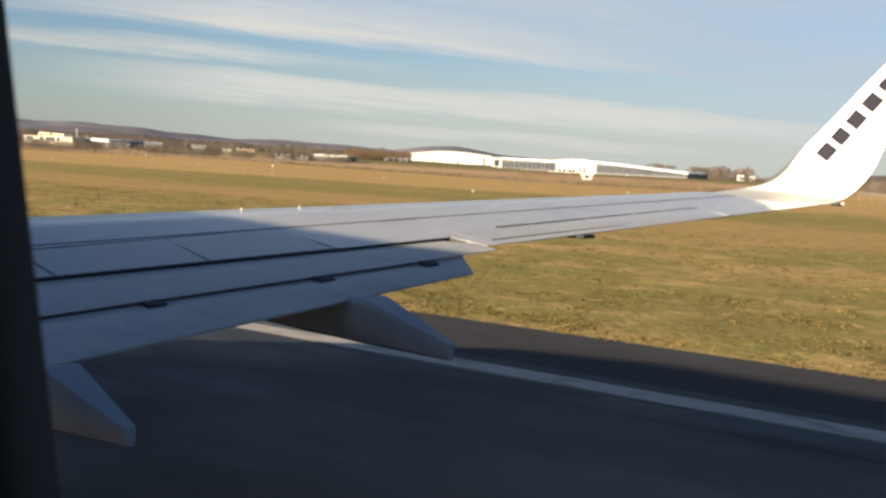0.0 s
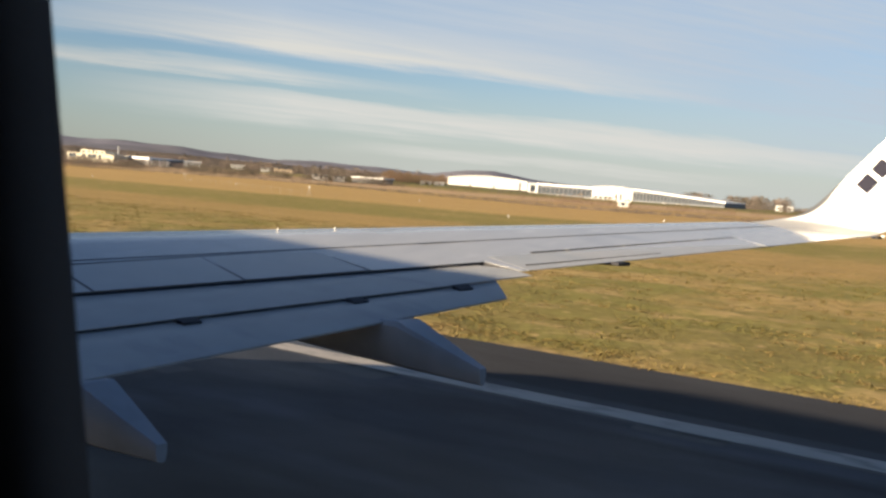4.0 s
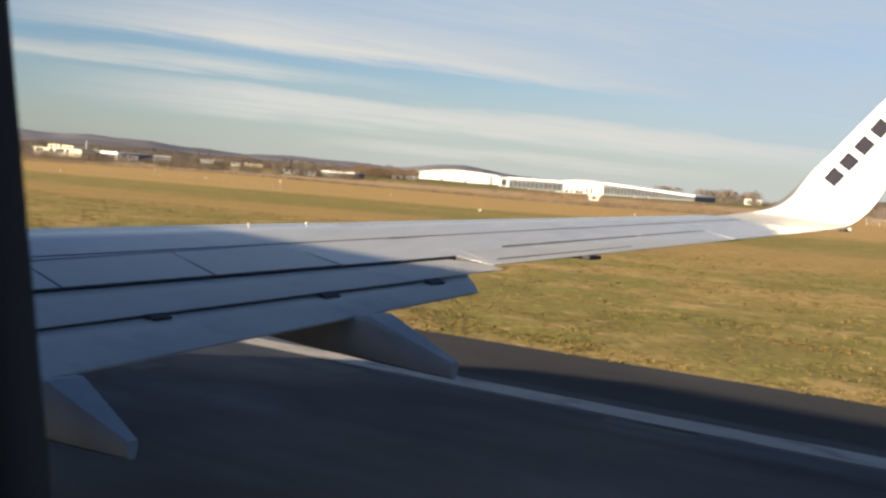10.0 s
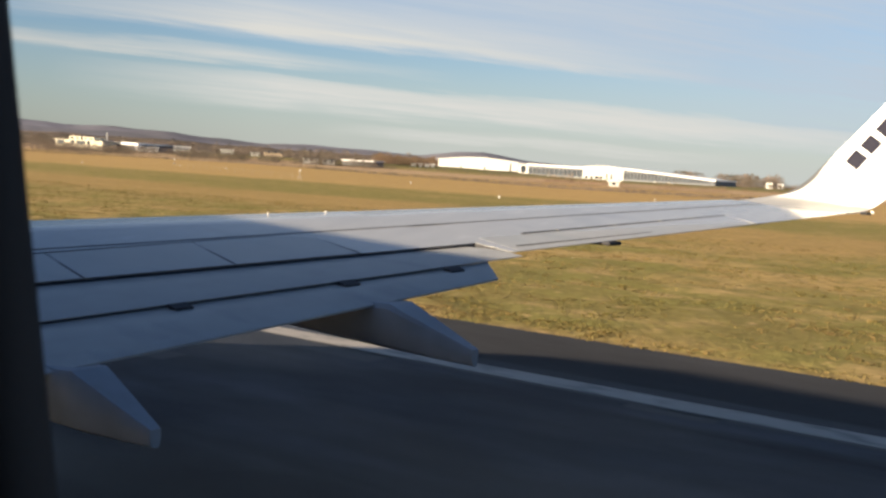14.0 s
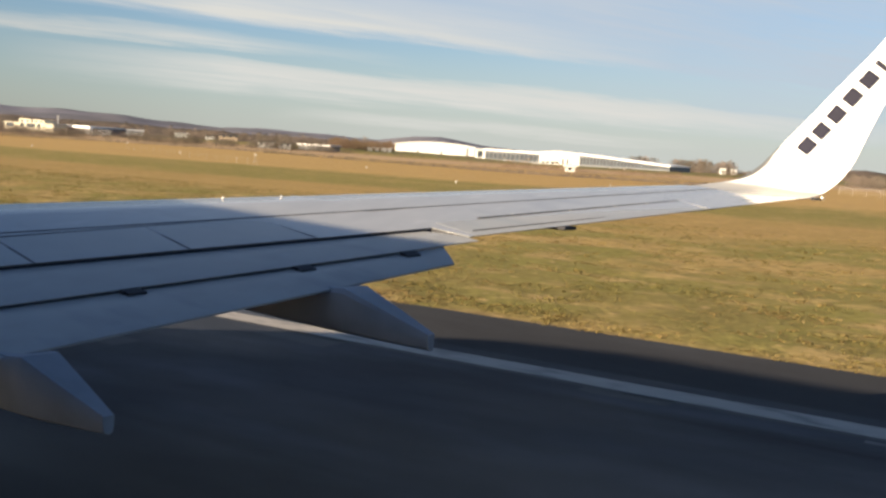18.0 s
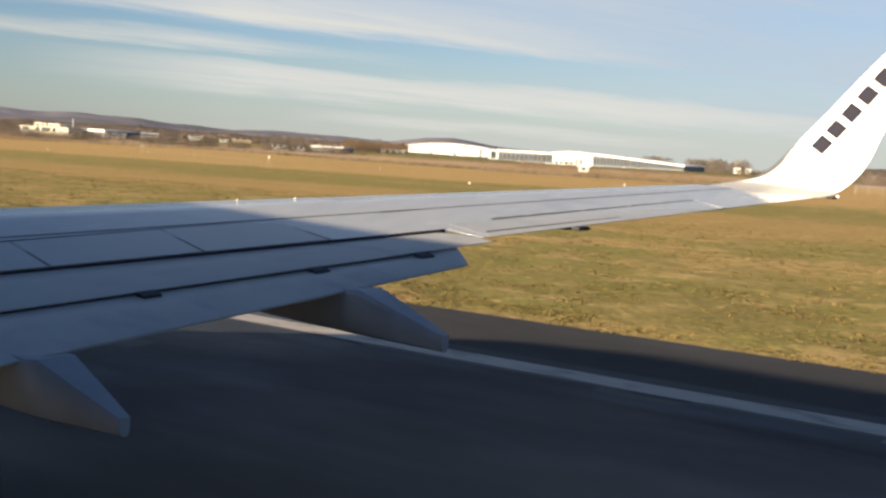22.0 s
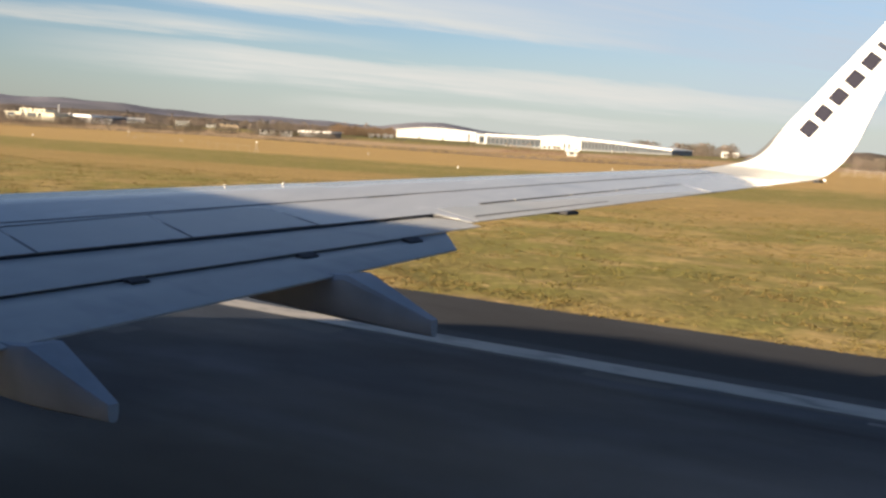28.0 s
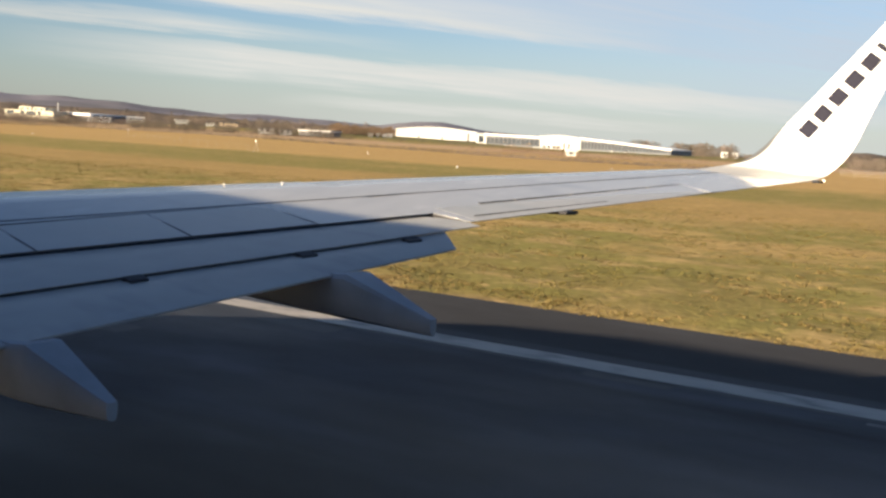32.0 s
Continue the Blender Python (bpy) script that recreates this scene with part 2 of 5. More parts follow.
TURF = (((0.178, 0.156, 0.049), 0.16, 0.44, 0.58, (1, 0.8, 1)), ((0.315, 0.228, 0.098), 0.42, 0.53, 0.68, (1, 0.8, 1)), ((0.148, 0.130, 0.044), 0.8, 0.56, 0.70, (1, 0.85, 1)), ((0.35, 0.245, 0.118), 1.5, 0.62, 0.74, (1, 0.85, 1)), ((0.145, 0.116, 0.048), 2.2, 0.64, 0.76, (1, 0.85, 1)))
M = dict(
    wing=material("grey_wing_paint", (0.274, 0.276, 0.274), 0.12, 0.0, 0.05, 2.0, 0.02, 60, (0.252, 0.256, 0.258), 0.7, (0.45, 0.7), (1, 2.2, 1), spec=1.0, layers=(((0.228, 0.234, 0.238), 1.6, 0.58, 0.75, (1, 0.35, 1)), ((0.31, 0.31, 0.31), 2.4, 0.62, 0.75, (0.6, 1.2, 1)))),
    panel=material("grey_panel_paint", (0.258, 0.260, 0.254), 0.32, 0.0, 0.05, 3.0, 0.02, 60, (0.242, 0.248, 0.250), 0.9, (0.45, 0.7), per_object=0.07, spec=0.8, layers=(((0.205, 0.222, 0.23), 1.8, 0.57, 0.74, (1, 0.3, 1)),)),
    flap=material("flap_paint", (0.262, 0.264, 0.258), 0.5, 0.0, 0.07, 3.0, 0.02, 60, (0.226, 0.230, 0.230), 1.1, (0.5, 0.75), spec=0.8, layers=(((0.185, 0.192, 0.205), 2.2, 0.56, 0.74, (1, 0.3, 1)), ((0.25, 0.26, 0.27), 3.0, 0.62, 0.75, (0.5, 1, 1)))),
    metal=material("bare_slat_metal", (0.60, 0.60, 0.62), 0.3, 0.8, 0.04, 3.0),
    navy=material("navy_marking", (0.024, 0.024, 0.036), 0.85, 0.0, 0.1, 6.0, spec=0.08),
    winglet=two_paints("winglet_paint", (0.274, 0.276, 0.274), (0.85, 0.85, 0.84), (17.34, 17.48), 0.6),
    line=material("panel_line", (0.075, 0.080, 0.095), 0.7, 0.0, 0.15, 6.0),
    # near-black that stands for the shade inside the flap slots
    slot_dark=material("slot_shade_tone", (0.022, 0.026, 0.036), 0.8, 0.0, 0.15, 6.0, spec=0.1),
    dark=material("dark_gap", (0.02, 0.02, 0.025), 0.8, 0.0, 0.1, 6.0),
    fairing=material("fairing_paint", (0.190, 0.212, 0.246), 0.55, 0.0, 0.10, 3.0, 0.02, 60, (0.155, 0.174, 0.203), 1.6, (0.5, 0.7), spec=0.3),
    bezel=material("window_trim", (0.095, 0.083, 0.078), 0.8, 0.0, 0.1, 20.0, 0.05, 200, spec=0.12),
    skin=material("pale_fuselage", (0.26, 0.265, 0.28), 0.35, 0.0, 0.03, 1.0),
    lens=material("lamp_glass", (0.85, 0.83, 0.75), 0.15, 0.0, 0.02, 4.0),
    # the asphalt's zone paints in the deeper shade towards the wing and fuselage
    asphalt=material("asphalt", (0.0345, 0.0385, 0.0495), 0.60, 0.0, 0.25, 1.3, 0.2, 90, (0.0235, 0.0260, 0.0330), 0.16, (0.38, 0.60), (1, 0.35, 1), spec=0.05, wet=(0.13, 0.42, 0.72, 0.03, 0.14, 0.45, (1, 0.45, 1)), layers=(((0.064, 0.072, 0.090), 0.30, 0.50, 0.74, (1, 0.45, 1)), ((0.020, 0.022, 0.027), 1.1, 0.56, 0.72, (1, 0.05, 1))), zones=(((0.0105, 0.0118, 0.0150), -8, -5, 8.0, 12.5, 2.0, 0.15, 0.85),)),
    shoulder=material("shoulder_asphalt", (0.0265, 0.0270, 0.0305), 0.9, 0.0, 0.22, 1.6, 0.25, 90, (0.0180, 0.0180, 0.0200), 0.25, (0.42, 0.62), (1, 0.3, 1), spec=0.2),
    paint=material("worn_white_paint", (0.27, 0.25, 0.225), 0.7, 0.0, 0.10, 5.0, 0.1, 60, (0.13, 0.127, 0.123), 2.6, (0.52, 0.68), (1, 0.35, 1)),
    old_paint=material("faded_paint", (0.12, 0.117, 0.115), 0.8, 0.0, 0.15, 5.0, 0.1, 60, (0.06, 0.062, 0.068), 2.6, (0.45, 0.6), (1, 0.35, 1)),
    seam=material("tar_seam", (0.016, 0.017, 0.020), 0.7, 0.0, 0.2, 4.0),
    yellow=material("worn_yellow_paint", (0.55, 0.36, 0.06), 0.6, 0.0, 0.15, 5.0),
    grass=material("winter_grass", (0.290, 0.206, 0.082), 0.95, 0.0, 0.28, 3.0, 0.7, 6, (0.178, 0.146, 0.050), 0.05, (0.43, 0.57), (1, 0.6, 1), spec=0.05, mask_stretch=(1.0, 0.16, 1.0), relief=0.08, layers=TURF, zones=(((0.315, 0.205, 0.084), 58, 70, 88, 97, 18, 0.05, 0.6), ((0.185, 0.155, 0.052), 84, 104, 116, 144, 60, 0.05, 0.5), ((0.37, 0.243, 0.102), 132, 150, 330, 350, 24, 0.03, 0.8), ((0.36, 0.25, 0.155), 330, 350, 480, 500, 30, 0.02, 0.85), ((0.125, 0.118, 0.052), 520, 545, 800, 900, 40, 0.02, 0.85), ((0.19, 0.138, 0.066), 22, 22.5, 23.35, 23.75, 1.6, 1.1, 0.8))),
    blade=turf_blades("grass_blades"),
    # moorland in blue-grey: the distance haze is mixed into its colour
    hazed_moor=material("moorland", (0.172, 0.170, 0.200), 0.95, 0.0, 0.25, 0.012, 0, 1, (0.130, 0.128, 0.145), 0.002, (0.42, 0.6), (1, 1, 2.5), spec=0.0),
    wood=material("bare_woodland", (0.150, 0.120, 0.102), 0.95, 0.0, 0.35, 0.05, 0, 1, (0.095, 0.082, 0.066), 0.012, (0.45, 0.6), spec=0.0),
    hedge=material("russet_hedge", (0.160, 0.108, 0.076), 0.95, 0.0, 0.3, 0.1, 0, 1, (0.10, 0.080, 0.052), 0.02, (0.45, 0.6), spec=0.0),
    bark=material("bark", (0.09, 0.07, 0.055), 0.95, 0.0, 0.2, 2.0, spec=0.1),
    render_white=material("white_cladding", (0.50, 0.50, 0.485), 0.6, 0.0, 0.05, 0.2),
    roof_white=material("pale_roof_sheet", (0.60, 0.60, 0.60), 0.5, 0.0, 0.05, 0.2),
    roof_dark=material("slate_roof", (0.10, 0.10, 0.11), 0.7, 0.0, 0.15, 0.5),
    glass=material("blue_glazing", (0.022, 0.030, 0.043), 0.5, 0.0, 0.3, 0.15, spec=0.2),
    cladding=material("blue_grey_cladding", (0.055, 0.064, 0.080), 0.5, 0.0, 0.06, 0.2),
    cream=material("cream_render", (0.46, 0.43, 0.34), 0.7, 0.0, 0.06, 0.2),
    post=material("weathered_post", (0.30, 0.28, 0.25), 0.7, 0.0, 0.1, 1.0),
    stone=material("tan_stone_wall", (0.42, 0.33, 0.24), 0.85, 0.0, 0.12, 0.5),
    red=material("red_paint", (0.50, 0.07, 0.04), 0.6, 0.0, 0.1, 1.0),
    galv=material("pale_post_metal", (0.60, 0.58, 0.55), 0.5, 0.0, 0.1, 1.0),
)

# ---- mesh helpers ----


def mesh_object(name, verts, faces, mat, smooth=False):
    me = bpy.data.meshes.new(name)
    me.from_pydata([tuple(v) for v in verts], [], faces)
    me.materials.append(mat)
    if smooth:
        me.polygons.foreach_set("use_smooth", [True] * len(me.polygons))
    me.update()
    return new(name, me)


def under(ob, parent, label=""):
    ob.parent = parent
    if label:
        tagged(ob, label)
    return ob


def part(name, bm, mat, parent, label="", smooth=False):
    """One mesh object from a bmesh, under a thing or a part."""
    me = bpy.data.meshes.new(name)
    bmesh.ops.recalc_face_normals(bm, faces=bm.faces[:])
    bm.to_mesh(me)
    bm.free()
    me.materials.append(mat)
    if smooth:
        me.polygons.foreach_set("use_smooth", [True] * len(me.polygons))
    ob = new(name, me)
    if parent:
        under(ob, parent, label)
    elif label:
        tagged(ob, label)
    return ob


def thing(name, at, label, category, group="", kind=""):
    ob = new(name)
    ob.empty_display_size = 0.3
    ob.matrix_world = at if isinstance(at, Matrix) else Matrix.Translation(at)
    return tagged(ob, label, category, group, kind)


def add_box(bm, lo, hi, bevel=0.0):
    r = bmesh.ops.create_cube(bm, size=1)
    for v in r["verts"]:
        v.co = Vector([l + (c + 0.5) * (h - l) for c, l, h in zip(v.co, lo, hi)])
    if bevel:
        es = {e for v in r["verts"] for e in v.link_edges}
        bmesh.ops.bevel(bm, geom=list(es), offset=bevel, segments=2, affect="EDGES", profile=0.5)
    return bm


def box(lo, hi, bevel=0.0):
    return add_box(bmesh.new(), lo, hi, bevel)


def tube(bm, a, b, r0, r1, n=8):
    a, b = Vector(a), Vector(b)
    rot = (b - a).to_track_quat("Z", "Y").to_matrix()
    rings = []
    for c, r in ((a, r0), (b, r1)):
        rings.append([bm.verts.new(c + rot @ Vector((r * math.cos(k * math.tau / n), r * math.sin(k * math.tau / n), 0))) for k in range(n)])
    for k in range(n):
        bm.faces.new((rings[0][k], rings[0][(k + 1) % n], rings[1][(k + 1) % n], rings[1][k]))
    bm.faces.new(rings[0][::-1])
    bm.faces.new(rings[1])
    return bm


def loft(sections, closed=True, caps=True):
    """A skin through sections with the same number of points."""
    bm = bmesh.new()
    rows = [[bm.verts.new(p) for p in s] for s in sections]
    n = len(rows[0])
    for a, b in zip(rows, rows[1:]):
        for k in range(n if closed else n - 1):
            j = (k + 1) % n
            bm.faces.new((a[k], a[j], b[j], b[k]))
    if caps and closed:
        bm.faces.new(rows[0][::-1])
        bm.faces.new(rows[-1])
    return bm


def along(p, q, x):
    """The point at span x on the straight line through p and q."""
    f = (x - p[0]) / (q[0] - p[0])
    return Vector((x, p[1] + f * (q[1] - p[1]), p[2] + f * (q[2] - p[2])))


def bearing(deg, rng, z=0.0):
    """A place by its bearing from the aircraft's heading and its distance from the seat."""
    return Vector((EYE[0] + rng * math.sin(radians(deg)), rng * math.cos(radians(deg)), z))


def rise(x, y):
    """The ground's height: level by the runway, rising gently far off."""
    r = math.hypot(x - EYE[0], y)
    if x < 24:
        return 0.0
    b = math.degrees(math.atan2(x - EYE[0], y))
    bank = float(np.interp(b, [56, 62, 75, 90], [4.0, 0.8, 0.8, 2.0]))
    level = min(1.0, max(0.0, (b - 12) / 18))          # level again along the runway
    return level * (2.0 * min(1.0, max(0.0, (r - 120) / 465.0)) ** 1.3 + bank * min(1.0, max(0.0, (r - 600) / 150.0)))


# ---- ground, runway ----
GRASS_X = 23.45


def build_ground():
    near = list(np.arange(23.45, 60, 0.6)) + list(np.arange(60, 160, 4.0)) + list(np.geomspace(165, 4900, 60))
    xs = [-4900, -2500, -1000, -300, -60, -26, 22.4, 23.0, 23.25] + near
    ys = [-4900, -2400, -1000, -300, -80] + list(np.arange(-20, 70, 0.8)) + list(np.arange(72, 240, 6.0)) + list(np.geomspace(250, 4900, 50))
    verts, faces = [], []
    for y in ys:
        for x in xs:
            if x < 23.4:
                z = (-0.10 if x < 22.9 else -0.012) if x > -26 else 0.0
            else:
                d = min(1.0, (x - 23.45) / 1.5)
                z = 0.002 + 0.02 * d + d * (0.06 * noise.noise((x * 0.5, y * 0.35, 0)) + 0.03 * noise.noise((x * 1.6, y * 1.6, 3))) + rise(x, y)
            verts.append((x, y, z))
    n = len(xs)
    for j in range(len(ys) - 1):
        for i in range(n - 1):
            a = j * n + i
            faces.append((a, a + 1, a + n + 1, a + n))
    g = mesh_object("ground", verts, faces, M["grass"], True)
    tagged(g, "rough winter grass airfield, tan and olive", "grass", kind="structure")


build_ground()


def slab(name, x0, x1, y0, y1, z, mat, label, category, step=40.0):
    ys = list(np.arange(y0, y1, step)) + [y1]
    v = [(x, y, zz) for y in ys for x in (x0, x1) for zz in (z, z - 0.09)]
    f = []
    for j in range(len(ys) - 1):
        a, b = 4 * j, 4 * j + 4
        f += [(a, a + 2, b + 2, b), (a, b, b + 1, a + 1), (a + 2, a + 3, b + 3, b + 2)]
    ob = mesh_object(name, v, f, mat)
    return tagged(ob, label, category, kind="structure")


slab("runway", -24, 19.3, -400, 2400, 0.0, M["asphalt"], "dark worn asphalt runway, damp in places", "runway")
slab("runway_shoulder", 19.3, 23.55, -400, 2400, -0.004, M["shoulder"], "brownish asphalt runway shoulder beside the grass", "shoulder")

# ---- the aircraft ----
airliner = thing("airliner", (0, 0, 0), "white and grey airliner standing on the runway", "aircraft")

# spanwise lines of the right wing, each through two points
LE = ((9.36, 9.95, 3.03), (17.2, 5.35, 3.60))
SPAR = ((8.68, 9.05, 2.82), (17.0, 4.93, 3.56))
HINGE = ((8.58, 8.92, 2.79), (11.16, 7.79, 3.03))
SPOIL = ((8.02, 8.19, 2.61), (11.71, 6.53, 2.97))
GAP = ((7.42, 7.39, 2.42), (11.10, 5.94, 2.85))
FLAP = ((6.78, 6.55, 2.20), (10.72, 5.57, 2.71))
TIP_TE = ((11.69, 6.02, 2.91), (17.3, 3.53, 3.54))


def wing_section(x, rear, thick):
    le, sp = along(*LE, x), along(*SPAR, x)
    up = [le + Vector((0, 0.22, -0.13)), le + Vector((0, 0.13, -0.03)), le, le.lerp(sp, 0.5) + Vector((0, 0, 0.012)), sp, sp.lerp(rear, 0.5), rear]
    low = [rear + Vector((0, 0.01, -0.008)), rear.lerp(sp, 0.40) + Vector((0, 0, -0.012)), sp + Vector((0, 0, -thick)), le + Vector((0, -0.3, -thick)), le + Vector((0, 0.16, -0.24))]
    return up + low


def build_wing():
    inner = [wing_section(x, along(*SPOIL, x), 0.62 - 0.022 * x) for x in np.linspace(1.6, 11.72, 16)]
    outer = [wing_section(x, along(*TIP_TE, x), 0.40 - 0.016 * (x - 11.7)) for x in np.linspace(11.72, 17.0, 9)]
    for p in outer[0][:6]:
        p.z -= 0.006                      # tucked under the inner skin at the joint
    wing = part("wing", loft(inner), M["wing"], airliner, "light grey painted wing skin", True)
    part("wing_outer_panel", loft(outer), M["wing"], wing, "", True)
    for ob in (wing, wing.children[0]):
        ob.data.set_sharp_from_angle(angle=radians(25))
    return wing


wing = build_wing()


def plate(a0, a1, b0, b1, lift0, lift1, thick, inset=0.0):
    """A thin panel between two spanwise edges: a (front) and b (rear), each from inner to outer end."""
    up = Vector((0, 0, 1))
    top = [a0 + up * lift0, a1 + up * lift0, b1 + up * lift1, b0 + up * lift1]
    bm = bmesh.new()
    t = [bm.verts.new(p) for p in top]
    l = [bm.verts.new(p - up * thick) for p in top]
    bm.faces.new(t)
    bm.faces.new(l[::-1])
    for k in range(4):
        j = (k + 1) % 4
        bm.faces.new((t[k], l[k], l[j], t[j]))
    bmesh.ops.bevel(bm, geom=bm.edges[:], offset=min(0.006, thick * 0.3), segments=1, affect="EDGES")
    return bm


def spoilers():
    cuts = [(4.6, 4.5), (6.35, 6.2), (7.9, 7.72), (9.29, 9.08), (10.50, 10.36)]
    for (h0, s0), (h1, s1) in zip(cuts, cuts[1:]):
        g = 0.014
        p, q = along(*HINGE, h1), along(*SPOIL, s1)
        p = p.lerp(q, 0.35)
        part("panel_joint", plate(p, p + Vector((0.014, 0, 0)), q, q + Vector((0.03, 0, 0)), 0.006, 0.0095, 0.012), M["line"], wing)
        part("spoiler_panel", plate(along(*HINGE, h0 + g), along(*HINGE, h1 - g), along(*SPOIL, s0 + g), along(*SPOIL, s1 - g), 0.004 if h1 < 11 else 0.007, 0.007 if h1 < 11 else 0.013, 0.010), M["panel"], wing)
    up, back = Vector((0, 0.050, 0)), Vector((0, 0.040, 0))
    part("panel_joint", plate(along(*HINGE, 4.0) + up, along(*HINGE, 11.5) + up, along(*HINGE, 4.0) + back, along(*HINGE, 11.5) + back, 0.012, 0.012, 0.01), M["line"], wing)
    part("panel_joint", plate(along(*SPAR, 4.0), along(*SPAR, 17.0), along(*SPAR, 4.0) + Vector((0, -0.024, 0)), along(*SPAR, 17.0) + Vector((0, -0.014, 0)), 0.006, 0.006, 0.01), M["line"], wing, "dark sealant line along the rear spar")


spoilers()


def flaps():
    down = Vector((0, 0, -1))
    # fore flap: slides out from under the spoilers
    xs = np.linspace(2.2, 11.4, 12)
    secs = []
    for x in xs:
        f = min(1.0, (x - 2.2) / 9.2)
        a = along(*SPOIL, x + 0.30 * f) + Vector((0, 0.25, 0)) + down * 0.11
        m = along(*SPOIL, x + 0.22 * f) + down * 0.034
        b = along(*GAP, x) + Vector((0, -0.02, 0)) + down * 0.0
        if x > 10.9:
            a = m + Vector((0, 0.03, -0.01))              # the tip thins out
            secs.append([a, m, m.lerp(b, 0.5) + Vector((0, 0, 0.018)), b, b + down * 0.008, m.lerp(b, 0.5) + down * 0.006, m + down * 0.03])
        else:
            secs.append([a, m, m.lerp(b, 0.5) + Vector((0, 0, 0.022)), b, b + down * 0.012, a.lerp(b, 0.5) + down * 0.16, a + down * 0.14])
    last = secs[-1]
    secs.append([p.lerp(last[3], 0.35) + Vector((0.10, -0.05, 0.012)) for p in last])
    fore = part("fore_flap", loft(secs), M["flap"], airliner, "grey flap section, lowered a little", True)
    fore.data.set_sharp_from_angle(angle=radians(30))
    secs = []
    for x in np.linspace(2.4, 11.08, 12):
        a = along(*GAP, x) + Vector((0, 0.18, 0)) + down * 0.10
        m = along(*GAP, x) + down * (0.032 if x < 11.0 else 0.014)
        f = (x - 2.4) / 8.68
        b = along(*FLAP, x - 0.36 * f)
        secs.append([a, m, m.lerp(b, 0.5) + Vector((0, 0, 0.03 if x < 11.0 else 0.004)), b, b + down * 0.018, a.lerp(b, 0.5) + down * 0.11, a + down * 0.10])
    aft = part("aft_flap", loft(secs), M["flap"], airliner, "grey trailing flap, drooped", True)
    aft.data.set_sharp_from_angle(angle=radians(30))
    # dark strips drawn for the shade in the slots behind the spoilers and between the flaps
    for line, x0, x1, par in ((SPOIL, 2.4, 11.70, fore), (GAP, 2.5, 11.02, aft)):
        p, q = along(*line, x0), along(*line, x1)
        back = Vector((0, -0.006, -0.012))
        low = Vector((0, 0.02, -0.012))
        part("slot_seal", plate(p + low, q + low, p + low + back, q + low + back, -0.004, -0.004, 0.014), M["slot_dark"], par, "dark strip that stands for the shade in the slot")
    # dark slots and brackets where the flap tracks come through
    for x in (7.89, 9.47, 10.63):
        p, q = along(*GAP, x), along(*FLAP, x - 0.2)
        slope = (q - p).normalized()
        side = Vector((1, -0.39, 0.105)).normalized()
        n = side.cross(-slope).normalized()
        m = Matrix((side, -slope, n)).transposed().to_4x4()
        m.translation = p + slope * 0.115 - Vector((0, 0, 0.020))
        bm = box((-0.085, -0.055, -0.02), (0.085, 0.085, 0.028), 0.008)
        add_box(bm, (-0.10, 0.02, -0.02), (-0.085, 0.08, 0.030), 0.004)
        bmesh.ops.transform(bm, matrix=m, verts=bm.verts[:])
        part("flap_bracket", bm, M["dark"], aft, "dark flap track slot")
    # dark plate added over the rib face, which the sun would make too bright
    e0, e1 = Vector((11.704, 6.56, 2.970)), Vector((11.708, 6.00, 2.907))
    part("end_rib", plate(e0 + down * 0.003, e0 + down * 0.003 + Vector((0.012, 0, 0)), e1 + down * 0.006, e1 + down * 0.006 + Vector((0.012, 0, 0)), 0, 0, 0.045), M["dark"], wing, "dark cover that keeps the sunlit rib face beside the aileron dim")
    # end rib between the flaps and the aileron
    e0, e1 = along(*SPOIL, 11.72), Vector((11.80, 5.98, 2.91))
    c = e0.lerp(e1, 0.62)
    part("rib_notch", box(c - Vector((0.05, 0.08, 0.06)), c + Vector((0.05, 0.08, -0.012)), 0.01), M["dark"], wing, "dark notch")


flaps()


def aileron():
    h = ((11.98, 6.63, 3.02), (15.3, 5.1, 3.35))
    a0, a1 = along(*h, 11.93), along(*h, 15.55)
    b0, b1 = along(*TIP_TE, 11.80), along(*TIP_TE, 15.3)
    off = Vector((0, -0.02, 0))
    part("aileron", plate(a0 + off, a1 + off, b0, b1, 0.0015, 0.0015, 0.006), M["panel"], wing)
    part("hinge_slot", plate(along(*h, 12.5), a1, along(*h, 12.5) + Vector((0, -0.03, 0)), a1 + Vector((0, -0.03, 0)), 0.016, 0.016, 0.01), M["dark"], wing, "dark aileron hinge gap")
    for x in (12.99, 13.8, 14.5, 15.0):
        p = along(*h, x) + Vector((0, -0.015, 0.02))
        part("hinge_cover", box(p - Vector((0.025, 0.016, 0.01)), p + Vector((0.025, 0.016, -0.001)), 0.003), M["wing"], wing)
    t0, t1 = Vector((11.95, 6.12, 2.955)), Vector((13.78, 5.27, 3.15))
    part("tab_joint", plate(t0, t1, t0 + Vector((0, -0.022, 0)), t1 + Vector((0, -0.022, 0)), 0.016, 0.016, 0.008), M["dark"], wing)
    p = along(*TIP_TE, 15.25)
    part("static_strip", plate(a1, a1 + Vector((0.05, 0, 0)), p, p + Vector((0.05, 0, 0)), 0.014, 0.014, 0.01), M["metal"], wing)
    q = along(*TIP_TE, 13.1)
    part("hinge_fairing", box(q + Vector((-0.22, -0.02, -0.065)), q + Vector((0.10, 0.4, -0.02)), 0.02), M["dark"], wing, "dark hinge fairing below the aileron")


aileron()


